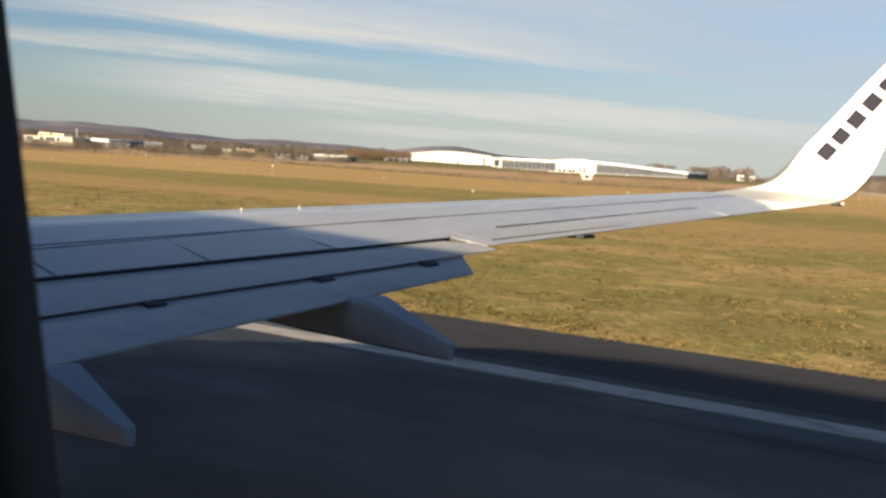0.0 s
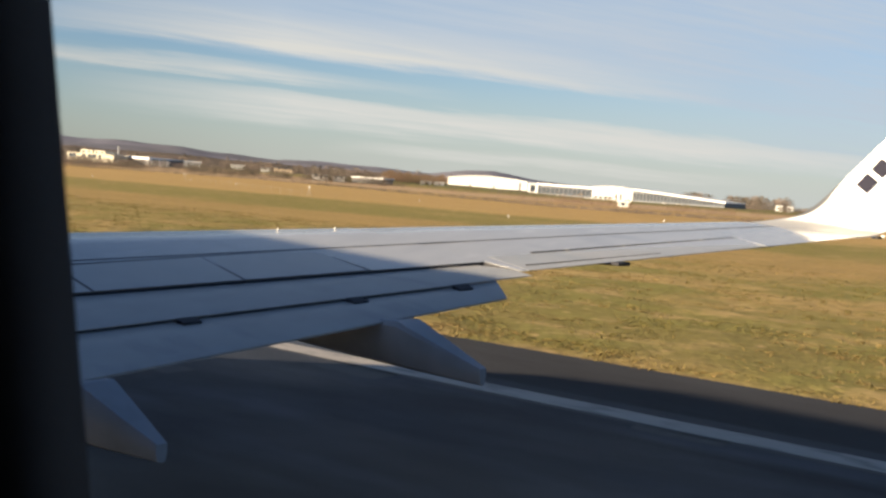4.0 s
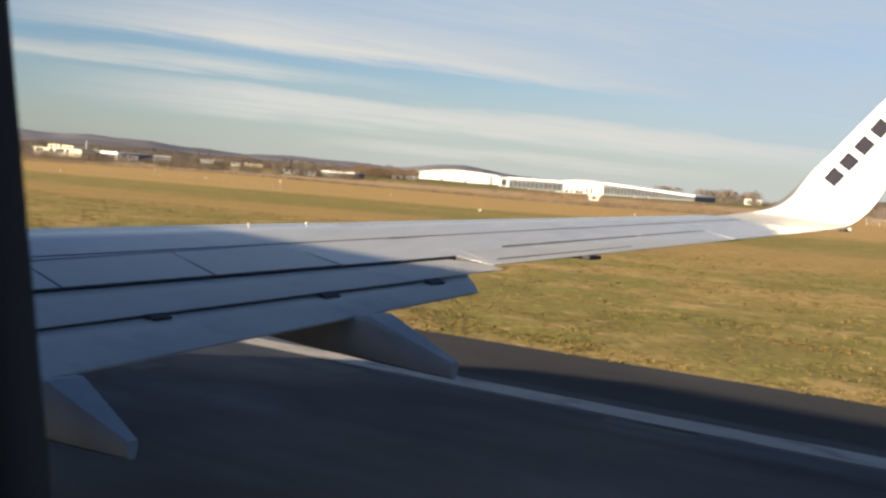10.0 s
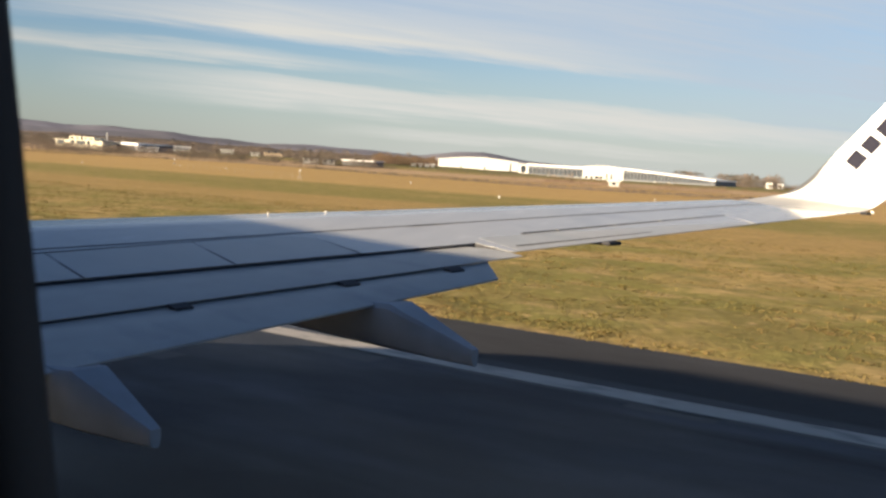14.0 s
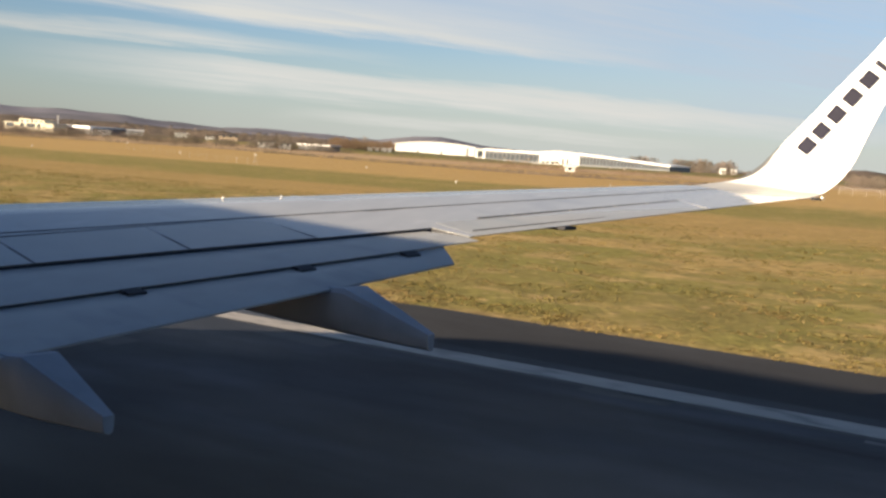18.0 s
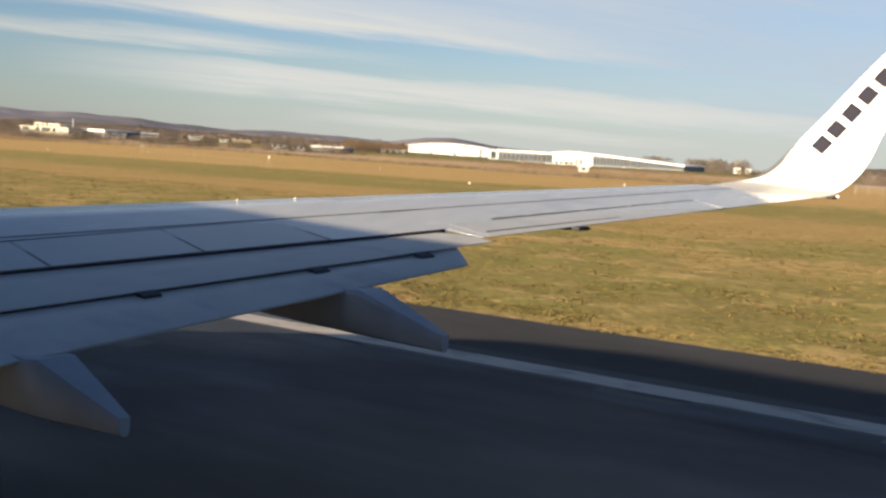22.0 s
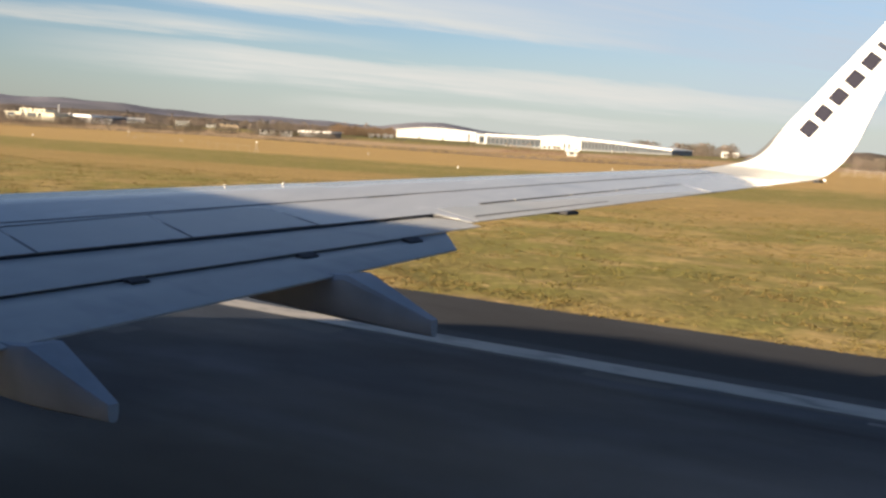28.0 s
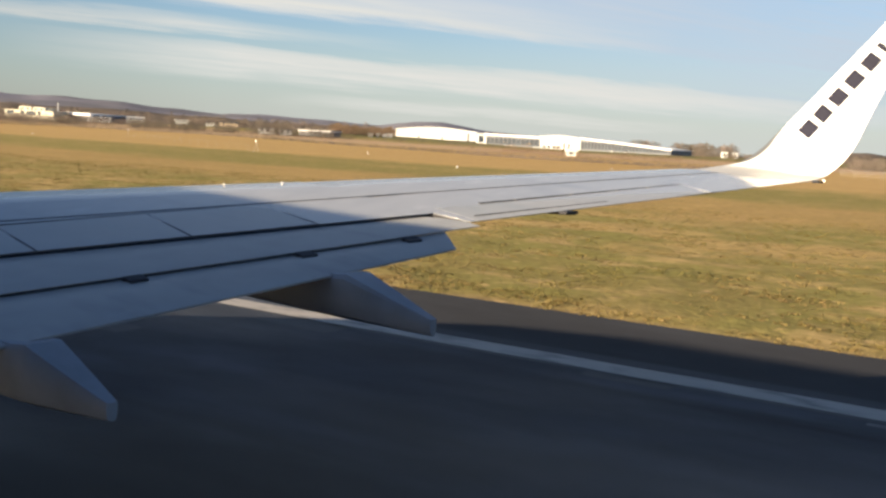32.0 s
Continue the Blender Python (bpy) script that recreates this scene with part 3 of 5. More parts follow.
def winglet():
    rows = [((16.96, 5.44, 3.560), (16.96, 3.70, 3.490), 0.008), ((17.25, 5.12, 3.63), (17.28, 3.54, 3.535), 0.06), ((17.43, 4.74, 3.73), (17.42, 3.42, 3.62), 0.09),
            ((17.53, 4.48, 3.92), (17.50, 3.25, 3.80), 0.08), ((17.60, 4.24, 4.20), (17.56, 3.10, 4.06), 0.075), ((17.70, 3.84, 4.68), (17.66, 2.95, 4.50), 0.065),
            ((17.78, 3.46, 5.16), (17.75, 2.76, 5.0), 0.055), ((17.88, 3.05, 5.67), (17.86, 2.52, 5.55), 0.045), ((17.93, 2.84, 5.95), (17.93, 2.36, 5.95), 0.04), ((17.95, 2.68, 6.08), (17.95, 2.30, 6.10), 0.03), ((17.96, 2.48, 6.14), (17.96, 2.28, 6.15), 0.02)]
    def smooth(vals, s):
        """Catmull-Rom through the rows."""
        k = min(int(s), len(vals) - 2)
        f = s - k
        p0, p1, p2, p3 = (vals[max(0, min(len(vals) - 1, k + d))] for d in (-1, 0, 1, 2))
        return 0.5 * (2 * p1 + (p2 - p0) * f + (2 * p0 - 5 * p1 + 4 * p2 - p3) * f * f + (3 * p1 - p0 - 3 * p2 + p3) * f ** 3)
    fronts, rears, thicks = [Vector(r[0]) for r in rows], [Vector(r[1]) for r in rows], [r[2] for r in rows]
    steps = [i / 5 for i in range(5 * (len(rows) - 1) + 1)]
    rows = [(smooth(fronts, s), smooth(rears, s), smooth(thicks, s)) for s in steps]
    prof = ((0.02, 0.16), (0.06, 0.30), (0.14, 0.43), (0.25, 0.5), (0.42, 0.46), (0.6, 0.35), (0.8, 0.18))
    secs = []
    for k, (a, b, t) in enumerate(rows):
        nx = rows[min(k + 1, len(rows) - 1)][0] - rows[max(k - 1, 0)][0]
        nrm = nx.cross(b - a).normalized()
        if nrm.x > 0.0:
            nrm = -nrm
        if k < 6 and nrm.z < 0:
            nrm = -nrm
        ch = b - a
        secs.append([a] + [a + ch * f + nrm * t * w for f, w in prof] + [b + nrm * 0.006, b - nrm * 0.006] + [a + ch * f - nrm * t * w for f, w in reversed(prof)])
    ob = part("winglet", loft(secs), M["winglet"], airliner, "tall white blended winglet with dark navy marking blocks", True)
    ob.data.set_sharp_from_angle(angle=radians(40))
    skin = BVHTree.FromPolygons([v.co for v in ob.data.vertices], [tuple(p.vertices) for p in ob.data.polygons])
    # seven dark blocks climb the inner face
    lo, hi = Vector((17.595, 3.785, 4.275)), Vector((17.885, 2.715, 5.715))
    climb = (hi - lo).normalized()
    inward = Vector((-1, 0, 0.2)).normalized()
    perp = climb.cross(inward).normalized()
    for f, w, h in ((0.0, 0.23, 0.22), (0.162, 0.215, 0.22), (0.335, 0.23, 0.22), (0.515, 0.235, 0.22), (0.697, 0.23, 0.22), (0.838, 0.08, 0.22), (0.985, 0.22, 0.22)):
        c = lo.lerp(hi, f)
        bm = bmesh.new()
        grid = []
        for i in range(5):
            for j in range(5):
                p = c + perp * h * (i / 4 - 0.5) + climb * w * (j / 4 - 0.5)
                hit = skin.ray_cast(p + inward * 0.5, -inward)[0] or p
                grid.append(bm.verts.new(hit + inward * 0.006))
        for i in range(4):
            for j in range(4):
                bm.faces.new((grid[5 * i + j], grid[5 * i + j + 1], grid[5 * i + j + 6], grid[5 * i + j + 5]))
        part("marking_block", bm, M["navy"], ob)
    part("lamp_housing", box((17.10, 3.46, 3.49), (17.36, 3.56, 3.525), 0.012), M["dark"], ob, "dark lamp housing under the tip")
    part("tail_lamp", box((17.345, 3.43, 3.50), (17.385, 3.475, 3.545), 0.012), M["lens"], ob, "clear position lamp at the winglet foot")
    # metal leading edge round the bend, darkened in colour for the shade on it
    bare = ob.data.attributes.new("shaded_edge", "FLOAT", "POINT")
    chord = [0.0] + [f for f, _ in prof] + [1.0, 1.0] + [f for f, _ in reversed(prof)]
    for k in range(len(secs)):
        wide = 0.15 * max(0.0, math.sin(math.pi * (k - 4) / 18)) if 4 < k < 22 else 0.0
        for j, f in enumerate(chord):
            bare.data[k * len(chord) + j].value = max(0.0, 1.0 - f / wide) if wide > 0.001 else 0.0
    return ob


winglet()


def fairing(x, front, heel, tip, keel, lean=0.0, name="flap_track_fairing"):
    """A canoe below the flap. front, heel, tip: (y, crest); keel: bottom height at the front and at the tail. It ends in a blunt drooping tail."""
    secs = []
    ys = sorted([heel[0], heel[0] + 0.14] + list(np.linspace(tip[0], front[0], 9)), reverse=True)
    for y in ys:
        f = (front[0] - y) / (front[0] - tip[0])
        crest = float(np.interp(y, [tip[0], heel[0], heel[0] + 0.14, heel[0] + 0.9, front[0]], [tip[1], heel[1], heel[1] - 0.01, heel[1] + 0.02, front[1]]))
        low = keel[0] + (keel[1] - keel[0]) * f
        if f == 0:
            low = crest - 0.05
        w = float(np.interp(f, [0, 0.3, 0.7, 0.8, 1.0], [0.10, 0.19, 0.19, 0.155, 0.05]))
        d = crest - low
        mid = x - lean * min(1.0, max(0.0, (y - tip[0]) / (heel[0] - tip[0])))
        secs.append([Vector((mid + sx * w * (1.35 if sx < 0 else 0.7), y, crest - sz * d)) for sx, sz in ((-0.86, 0.0), (0.90, 0.0), (0.98, 0.10), (1.0, 0.5), (0.75, 0.88), (0.3, 1.0), (-0.3, 1.0), (-0.75, 0.88), (-1.0, 0.5), (-0.97, 0.10))])
    ob = part(name, loft(secs), M["fairing"], airliner, "grey flap track fairing under the wing", True)
    ob.data.set_sharp_from_angle(angle=radians(28))
    return ob


fairing(9.42, (7.7, 2.34), (5.80, 2.535), (4.95, 2.205), (2.16, 2.05))
fairing(6.61, (8.3, 2.00), (6.50, 2.165), (5.86, 1.80), (1.72, 1.66), 0.085)

# small lamps along the leading edge
for x in (10.89, 11.53):
    p = along(*LE, x) + Vector((0, 0.02, 0.02))
    part("edge_lamp", box(p - Vector((0.008, 0.010, 0.03)), p + Vector((0.008, 0.010, -0.010)), 0.003), M["galv"], wing, "small pale stall strip lamp")


def fuselage():
    """The cabin shell: a tube with nose and tail, open at the one window that is looked through."""
    r, zc = 1.87, 4.0
    prof = [(-13.0, 0.5, 5.1), (-8.0, 1.2, 4.55), (-3.0, 1.75, 4.1), (-1.5, 1.85, 4.01), (-0.45, r, zc), (0.45, r, zc), (8, r, zc), (15, r, zc), (20, r, zc), (22, 1.78, 3.90), (23.5, 1.52, 3.64), (24.8, 1.12, 3.36), (25.8, 0.68, 3.16), (26.5, 0.1, 3.05)]
    n = 40
    rows = []
    for y, rr, zz in prof:
        rows.append([Vector((rr * math.cos(math.tau * (k + 0.5) / n), y, zz + rr * math.sin(math.tau * (k + 0.5) / n) * (1.03 if k < n / 2 else 1.42))) for k in range(n)])
    bm = bmesh.new()
    vs = [[bm.verts.new(p) for p in row] for row in rows]
    for j, (a, b) in enumerate(zip(vs, vs[1:])):
        for k in range(n):
            if prof[j][0] == -0.45 and (k in (n - 2, n - 1, 0)):
                continue
            bm.faces.new((a[k], b[k], b[(k + 1) % n], a[(k + 1) % n]))
    bm.faces.new(vs[0])
    bm.faces.new(vs[-1][::-1])
    shell = part("fuselage", bm, M["skin"], airliner, "pale grey cabin shell", True)
    # window wall that fills the gap, with a rounded opening that flares outwards
    x0, x1 = 1.82, 1.862
    yc, zc2 = 0.023, 3.80

    def ring(x, hw, hh, rad, steps=8, up=0.0):
        pts = []
        for cx, cz, a0 in ((hw - rad, hh - rad, 0), (-hw + rad, hh - rad, 90), (-hw + rad, -hh + rad, 180), (hw - rad, -hh + rad, 270)):
            for s in range(steps + 1):
                a = radians(a0 + 90 * s / steps)
                pts.append(Vector((x, yc + cx + rad * math.cos(a), zc2 + up + cz + rad * math.sin(a))))
        return pts
    outer_in, outer_out = ring(x0, 0.50, 0.60, 0.02, up=0.11), ring(x1, 0.50, 0.60, 0.02, up=0.11)
    hole_in, lip, hole_out = ring(x0, 0.152, 0.21, 0.09), ring(x0 + 0.012, 0.143, 0.20, 0.09), ring(x1, 0.24, 0.28, 0.12)
    for p in hole_in + lip + hole_out:
        p.y += 0.215 * (p.z - zc2)          # the opening leans with the cabin wall
    bm = loft([outer_out, outer_in, hole_in, lip, hole_out], True, False)
    part("window_skin", loft([[p + Vector((0.004, 0, 0)) for p in outer_out], [p + Vector((0.008, 0, 0)) for p in hole_out]], True, False), M["skin"], shell, "pale outer skin round the cabin window")
    part("window_surround", bm, M["bezel"], airliner, "dark moulded cabin window surround", True)


fuselage()



def engine():
    """An unseen nacelle ahead of the wing, added to block light from the fairings and the ground below."""
    n = 28
    rows = []
    for y, r in ((10.4, 0.42), (11.2, 0.72), (12.4, 0.93), (13.8, 1.02), (15.0, 0.98), (15.4, 0.90), (15.5, 0.82), (15.4, 0.76), (14.9, 0.74)):
        rows.append([Vector((4.83 + r * math.cos(math.tau * k / n), y, 1.62 + r * 0.96 * math.sin(math.tau * k / n))) for k in range(n)])
    nacelle = part("engine_nacelle", loft(rows), M["skin"], airliner, "plain pale grey nacelle, out of view, added to block light under the wing", True)
    part("pylon", loft([[Vector((4.83 + sx * w, y, z)) for sx, z in ((-1, 2.2), (1, 2.2), (1, top), (-1, top))] for y, w, top in ((10.2, 0.06, 2.35), (11.5, 0.16, 2.6), (13.5, 0.16, 2.75), (14.6, 0.06, 2.62))]), M["skin"], nacelle)


engine()

# ---- runway paint ----


def ragged_strip(name, x0, x1, y0, y1, z, mat, label, jit=0.03, step=0.5):
    ys = np.arange(y0, y1 + step, step)
    v, f = [], []
    for k, y in enumerate(ys):
        a = jit * (noise.noise((0.7, y * 0.9, 1)) + 0.6 * noise.noise((0.2, y * 3.1, 4)))
        b = jit * (noise.noise((5.7, y * 0.9, 2)) + 0.6 * noise.noise((5.2, y * 3.1, 7)))
        v += [(x0 + a, y, z), (x1 + b, y, z)]
        if k:
            f.append((2 * k - 2, 2 * k - 1, 2 * k + 1, 2 * k))
    return tagged(mesh_object(name, v, f, mat), label, "road marking", kind="structure")


ragged_strip("edge_line", 18.02, 18.76, -60, 400, 0.004, M["paint"], "worn white painted runway edge line")
ragged_strip("tar_seam", 17.84, 17.98, -60, 400, 0.003, M["seam"], "dark tar seam beside the edge line", 0.06)
for k in range(7):
    ragged_strip("old_edge_line", 17.56, 17.74, -58 + 9.0 * k, -58 + 9.0 * k + 6.6, 0.004, M["old_paint"], "faded remnant of an older white edge line", 0.07, 0.3)
for x0, x1, y0, y1 in ((17.15, 17.88, 12.4, 14.3), (17.5, 17.9, 5.6, 7.2), (14.2, 14.9, 15.0, 17.0)):
    ragged_strip("tar_patch", x0, x1, y0, y1, 0.003, M["seam"], "dark tar repair patch in the asphalt", 0.08, 0.1)
for k in range(6):
    x = 2.7 + 2.6 * k
    ragged_strip("threshold_stripe", x, x + 1.8, 92, 122, 0.004, M["paint"], "broad white threshold stripe on the runway", 0.03, 1.0)
    ragged_strip("threshold_stripe", -x - 1.8, -x, 92, 122, 0.004, M["paint"], "broad white threshold stripe on the runway", 0.03, 1.0)

for x in (3.5, -12.5):
    ragged_strip("aiming_mark", x, x + 9.0, 430, 475, 0.004, M["paint"], "broad pale aiming mark on the runway", 0.03, 1.0)
for k in range(12):
    ragged_strip("centre_dash", -0.45, 0.45, 140 + 60.0 * k, 170 + 60.0 * k, 0.004, M["paint"], "white centre line dash on the runway", 0.03, 1.0)

# ---- far country ----


def hills():
    bs = np.arange(-40, 215, 0.5)

    def ridge(name, prof, r0, r1, rows, rough, mat, label, seed):
        verts, faces = [], []
        for j in range(rows + 1):
            f = j / rows
            r = r0 + (r1 - r0) * f
            for b in bs:
                e = float(np.interp(b, [p[0] for p in prof], [p[1] for p in prof]))
                top = (r1 * math.tan(radians(e))) + 3.8
                n = noise.fractal((b * 0.22, f * 1.2, seed), 1.0, 2.0, 5) * rough
                z = -2 + (top + 2 + n * top * 0.25) * (f ** 1.25)
                verts.append(tuple(bearing(b, r, max(z, -2))))
        n = len(bs)
        for j in range(rows):
            for i in range(n - 1):
                a = j * n + i
                faces.append((a, a + 1, a + n + 1, a + n))
        return tagged(mesh_object(name, verts, faces, mat, True), label, "hill", kind="structure")
    ridge("hills", ((-40, 0.9), (20, 1.25), (33, 1.38), (37.4, 1.27), (40, 1.2), (44.3, 0.95), (48.8, 0.88), (51.2, 0.83), (53.6, 0.74), (55.5, 1.0), (57, 1.02), (59.3, 0.76), (62, 0.48), (66, 0.2), (72, 0.05), (80, 0.1), (90, 0.3), (130, 0.8), (215, 1.0)), 1700, 4300, 14, 0.5, M["hazed_moor"], "long low moorland hills on the skyline, haze mixed into their colour", 1)
    ridge("low_ridge", ((-40, 0.5), (20, 0.7), (33, 0.80), (44, 0.70), (50, 0.52), (56, 0.40), (62, 0.22), (70, 0.05), (74.5, 0.05), (77, 0.44), (79.5, 0.50), (81, 0.34), (84, 0.06), (90, 0.10), (110, 0.4), (215, 0.5)), 1100, 1900, 8, 0.7, M["wood"], "wooded brown rise below the hills", 9)


hills()


def clumps(name, spots, mat, label, category, per=46, seed=3, slim=0.55, trunk=True):
    """Bare trees or scrub far off, as a crowd of twig clusters; spots: (x, y, ground, height)."""
    rng = np.random.default_rng(seed)
    vs = []
    for x, y, g, h in spots:
        lo = 0.22 if trunk else 0.0
        n = per
        a = rng.uniform(0, math.tau, n)
        t = rng.uniform(0, 1, n)
        rad = h * slim * 0.6 * np.sqrt(rng.uniform(0, 1, n)) * np.sin(np.pi * np.clip(0.15 + 0.8 * t, 0, 1))
        c = np.stack([x + rad * np.cos(a), y + rad * np.sin(a), g + h * (lo + (1 - lo) * t * rng.uniform(0.85, 1.0, n))], 1)
        d1 = rng.normal(0, 1, (n, 3)) * h * 0.048
        d2 = rng.normal(0, 1, (n, 3)) * h * 0.048
        d1[:, 2] = np.abs(d1[:, 2]) * 1.2
        tri = np.stack([c, c + d1, c + d2], 1)
        vs.append(tri.reshape(-1, 3))
        if trunk:
            w = h * 0.03
            vs.append(np.array([(x - w, y, g - 0.5), (x + w, y - w, g - 0.5), (x, y, g + h * 0.75), (x, y - w, g - 0.5), (x + w, y + w, g - 0.5), (x, y, g + h * 0.75)]))
    V = np.concatenate(vs)
    me = bpy.data.meshes.new(name)
    me.from_pydata(V.tolist(), [], np.arange(len(V)).reshape(-1, 3).tolist())
    me.materials.append(mat)
    return tagged(new(name, me), label, category, kind="stuff")


def belt(b0, b1, r0, r1, h0, h1, n, seed):
    rng = np.random.default_rng(seed)
    out = []
    for _ in range(n):
        b, r = rng.uniform(b0, b1), rng.uniform(r0, r1)
        if noise.noise((b * 0.8, r * 0.004, seed)) < -0.22:
            continue
        p = bearing(b, r)
        h = rng.uniform(h0, h1) * (0.75 + 0.5 * (0.5 + 0.5 * noise.noise((b * 1.3, 2.0, seed))))
        out.append((p.x, p.y, rise(p.x, p.y) - 0.3, h))
    return out


def ditch():
    """The dark overgrown ditch at the far edge of the dry field."""
    rng = np.random.default_rng(31)
    out = []
    for _ in range(2600):
        b = rng.uniform(30, 72)
        r = float(np.interp(b, [30, 37, 44, 52, 61, 72], [495, 490, 480, 350, 275, 260])) * rng.uniform(0.985, 1.03)
        p = bearing(b, r)
        out.append((p.x, p.y, rise(p.x, p.y) - 0.1, rng.uniform(0.5, 1.3)))
    return out


clumps("far_woods", belt(5, 56, 860, 1250, 7, 11, 800, 1) + belt(69, 76.5, 820, 1100, 3, 5, 420, 2) + belt(76, 125, 820, 1100, 5, 8, 800, 4) + belt(67.5, 73, 1020, 1180, 10, 14, 110, 3) + belt(40, 50, 760, 880, 6, 9, 60, 5), M["wood"], "belts of bare brown winter trees", "woods", 110, 3, 0.95)
clumps("hedgerow", belt(28, 53.5, 600, 660, 3.5, 5.0, 1100, 21) + belt(28, 42, 660, 690, 3.0, 4.5, 300, 22) + belt(8, 62, 590, 640, 1.6, 3.2, 520, 7) + belt(73.5, 86, 400, 500, 3.0, 5.0, 700, 8) + belt(86, 112, 400, 560, 1.8, 3.6, 420, 9) + ditch(), M["wood"], "dark low hedgerow along the field edge", "hedge", 80, 4, 1.35, False)
clumps("russet_copse", belt(51.0, 54.4, 690, 790, 4.5, 7.5, 150, 17), M["hedge"], "copse of russet winter trees by the hangar", "woods", 110, 6, 0.95)
clumps("scrub", belt(58.5, 74, 380, 480, 1.2, 2.8, 900, 11) + belt(50, 60, 480, 540, 0.8, 1.8, 120, 12) + belt(60.5, 64.5, 400, 440, 2.6, 4.6, 70, 18) + belt(59, 74, 285, 400, 0.5, 1.4, 900, 13) + belt(80, 110, 180, 300, 0.4, 1.1, 260, 14), M["hedge"], "russet scrub and rough bushes", "bushes", 30, 5, 1.2, False)

# ---- buildings ----


def facade_frame(b0, r0, b1, r1):
    p, q = bearing(b0, r0), bearing(b1, r1)
    d = q - p
    length = d.length
    d.normalize()
    g = rise((p.x + q.x) / 2, (p.y + q.y) / 2) - 0.2
    # local x along the facade, local y away from the seat
    back = Vector((-d.y, d.x, 0))
    if back.dot(p + q) < 0:
        back = -back
    m = Matrix(((d.x, back.x, 0, p.x), (d.y, back.y, 0, p.y), (0, 0, 1, g), (0, 0, 0, 1)))
    return m, length, g


def building(name, span, top, depth, label, category="building", wall="render_white", roof="roof_white", arch=0.0, top2=None, windows=(), doors=(), base=None, fascia=0.0, panes=None, group="", tiers=()):
    """A block along a facade line. windows: (start, width, sill, height); panes: (count, sill, head) of a glazed front."""
    m, length, g = facade_frame(*span)
    ob = thing(name, m, label, category, group)
    h0, h1 = top - g, (top2 if top2 is not None else top) - g
    n = 14 if arch else 1
    crown = [(length * k / n, h0 + (h1 - h0) * k / n + arch * math.sin(math.pi * k / n)) for k in range(n + 1)]
    bm = bmesh.new()
    fr = [bm.verts.new((x, 0, z)) for x, z in [(0, 0)] + crown + [(length, 0)]]
    bk = [bm.verts.new((x, depth, z)) for x, z in [(0, 0)] + crown + [(length, 0)]]
    bm.faces.new(fr)
    bm.faces.new(bk[::-1])
    for k in range(len(fr)):
        j = (k + 1) % len(fr)
        bm.faces.new((fr[k], bk[k], bk[j], fr[j]))
    part("wall", bm, M[wall], ob)
    bm = bmesh.new()
    t = 0.5
    lowf = [bm.verts.new((x + (-.6 if k == 0 else .6 if k == n else 0), -0.8, z + 0.02 - fascia)) for k, (x, z) in enumerate(crown)]
    topf = [bm.verts.new((v.co.x, -0.8, v.co.z + t + fascia)) for v in lowf]
    lowb = [bm.verts.new((v.co.x, depth + 0.8, v.co.z + fascia)) for v in lowf]
    topb = [bm.verts.new((v.co.x, depth + 0.8, v.co.z + t)) for v in lowb]
    for k in range(n):
        bm.faces.new((lowf[k], lowf[k + 1], topf[k + 1], topf[k]))
        bm.faces.new((topf[k], topf[k + 1], topb[k + 1], topb[k]))
        bm.faces.new((topb[k], topb[k + 1], lowb[k + 1], lowb[k]))
        bm.faces.new((lowb[k], lowb[k + 1], lowf[k + 1], lowf[k]))
    for k in (0, n):
        bm.faces.new((lowf[k], topf[k], topb[k], lowb[k]))
    part("roof", bm, M[roof], ob)
    for s, w, hh, y0 in tiers:
        part("upper_storey", box((s, y0, h0 + 0.3), (s + w, depth - 1, h0 + 0.3 + hh), 0.05), M[wall], ob)
        for k in range(int(w / 4)):
            part("window", box((s + 1 + 4 * k, y0 - 0.12, h0 + 1.0), (s + 3.4 + 4 * k, y0 + 0.1, h0 + hh - 0.5), 0.03), M["glass"], ob)
    for s, w, z, hh in windows:
        part("window", box((s, -0.12, z), (s + w, 0.1, z + hh), 0.03), M["glass"], ob)
    for s, w, hh in doors:
        part("door", box((s, -0.12, 0), (s + w, 0.1, hh), 0.03), M["roof_dark"], ob)
    if panes:
        c, z0, z1 = panes
        w = length / c
        for k in range(c):
            f = (k + 0.5) / c
            zt = max(z0 + 0.4, min(z1, h0 + (h1 - h0) * f - fascia - 0.3))
            part("pane", box((k * w + 0.25, -0.2, z0), ((k + 1) * w - 0.25, 0.05, zt), 0.04), M["glass"], ob)
    return ob


# the long hangar group
building("hangar", (54.5, 815, 58.9, 800), 11.8, 55, "large white hangar with a shallow arched roof", "hangar", arch=2.6, doors=((18, 1.4, 2.4), (37, 1.4, 2.4), (57.5, 1.6, 6)))
building("hangar_annexe", (58.95, 797, 59.5, 795), 11.0, 20, "small white block joined to the hangar", "building", windows=((2, 4, 1, 5),))
building("hangar_workshop", (59.5, 794, 62.9, 775), 11.4, 45, "long blue-glazed workshop under a pale roof", "hangar", wall="cladding", fascia=0.7, top2=10.6, panes=(14, 1.5, 6.0))
building("hangar_block", (62.5, 772, 64.7, 765), 11.2, 45, "white arched hangar block with glazed entrance", "hangar", arch=1.3, windows=tuple((2 + 3.6 * k, 2.2, 0.8, 1.8) for k in range(4)) + ((17.5, 1.2, 0.8, 4.2), (21.0, 1.2, 0.8, 4.2)))
building("gate_lodge", (63.95, 385, 64.5, 385), 2.7, 6, "small white lodge in front of the hangars", "building", windows=((1.2, 1.2, 0.9, 0.8),))
building("hangar_hall", (64.72, 765, 69.6, 742), 11.6, 50, "long blue-grey hall with a white roof edge", "hangar", wall="cladding", top2=6.4, fascia=0.6, panes=(26, 1.5, 6.5))
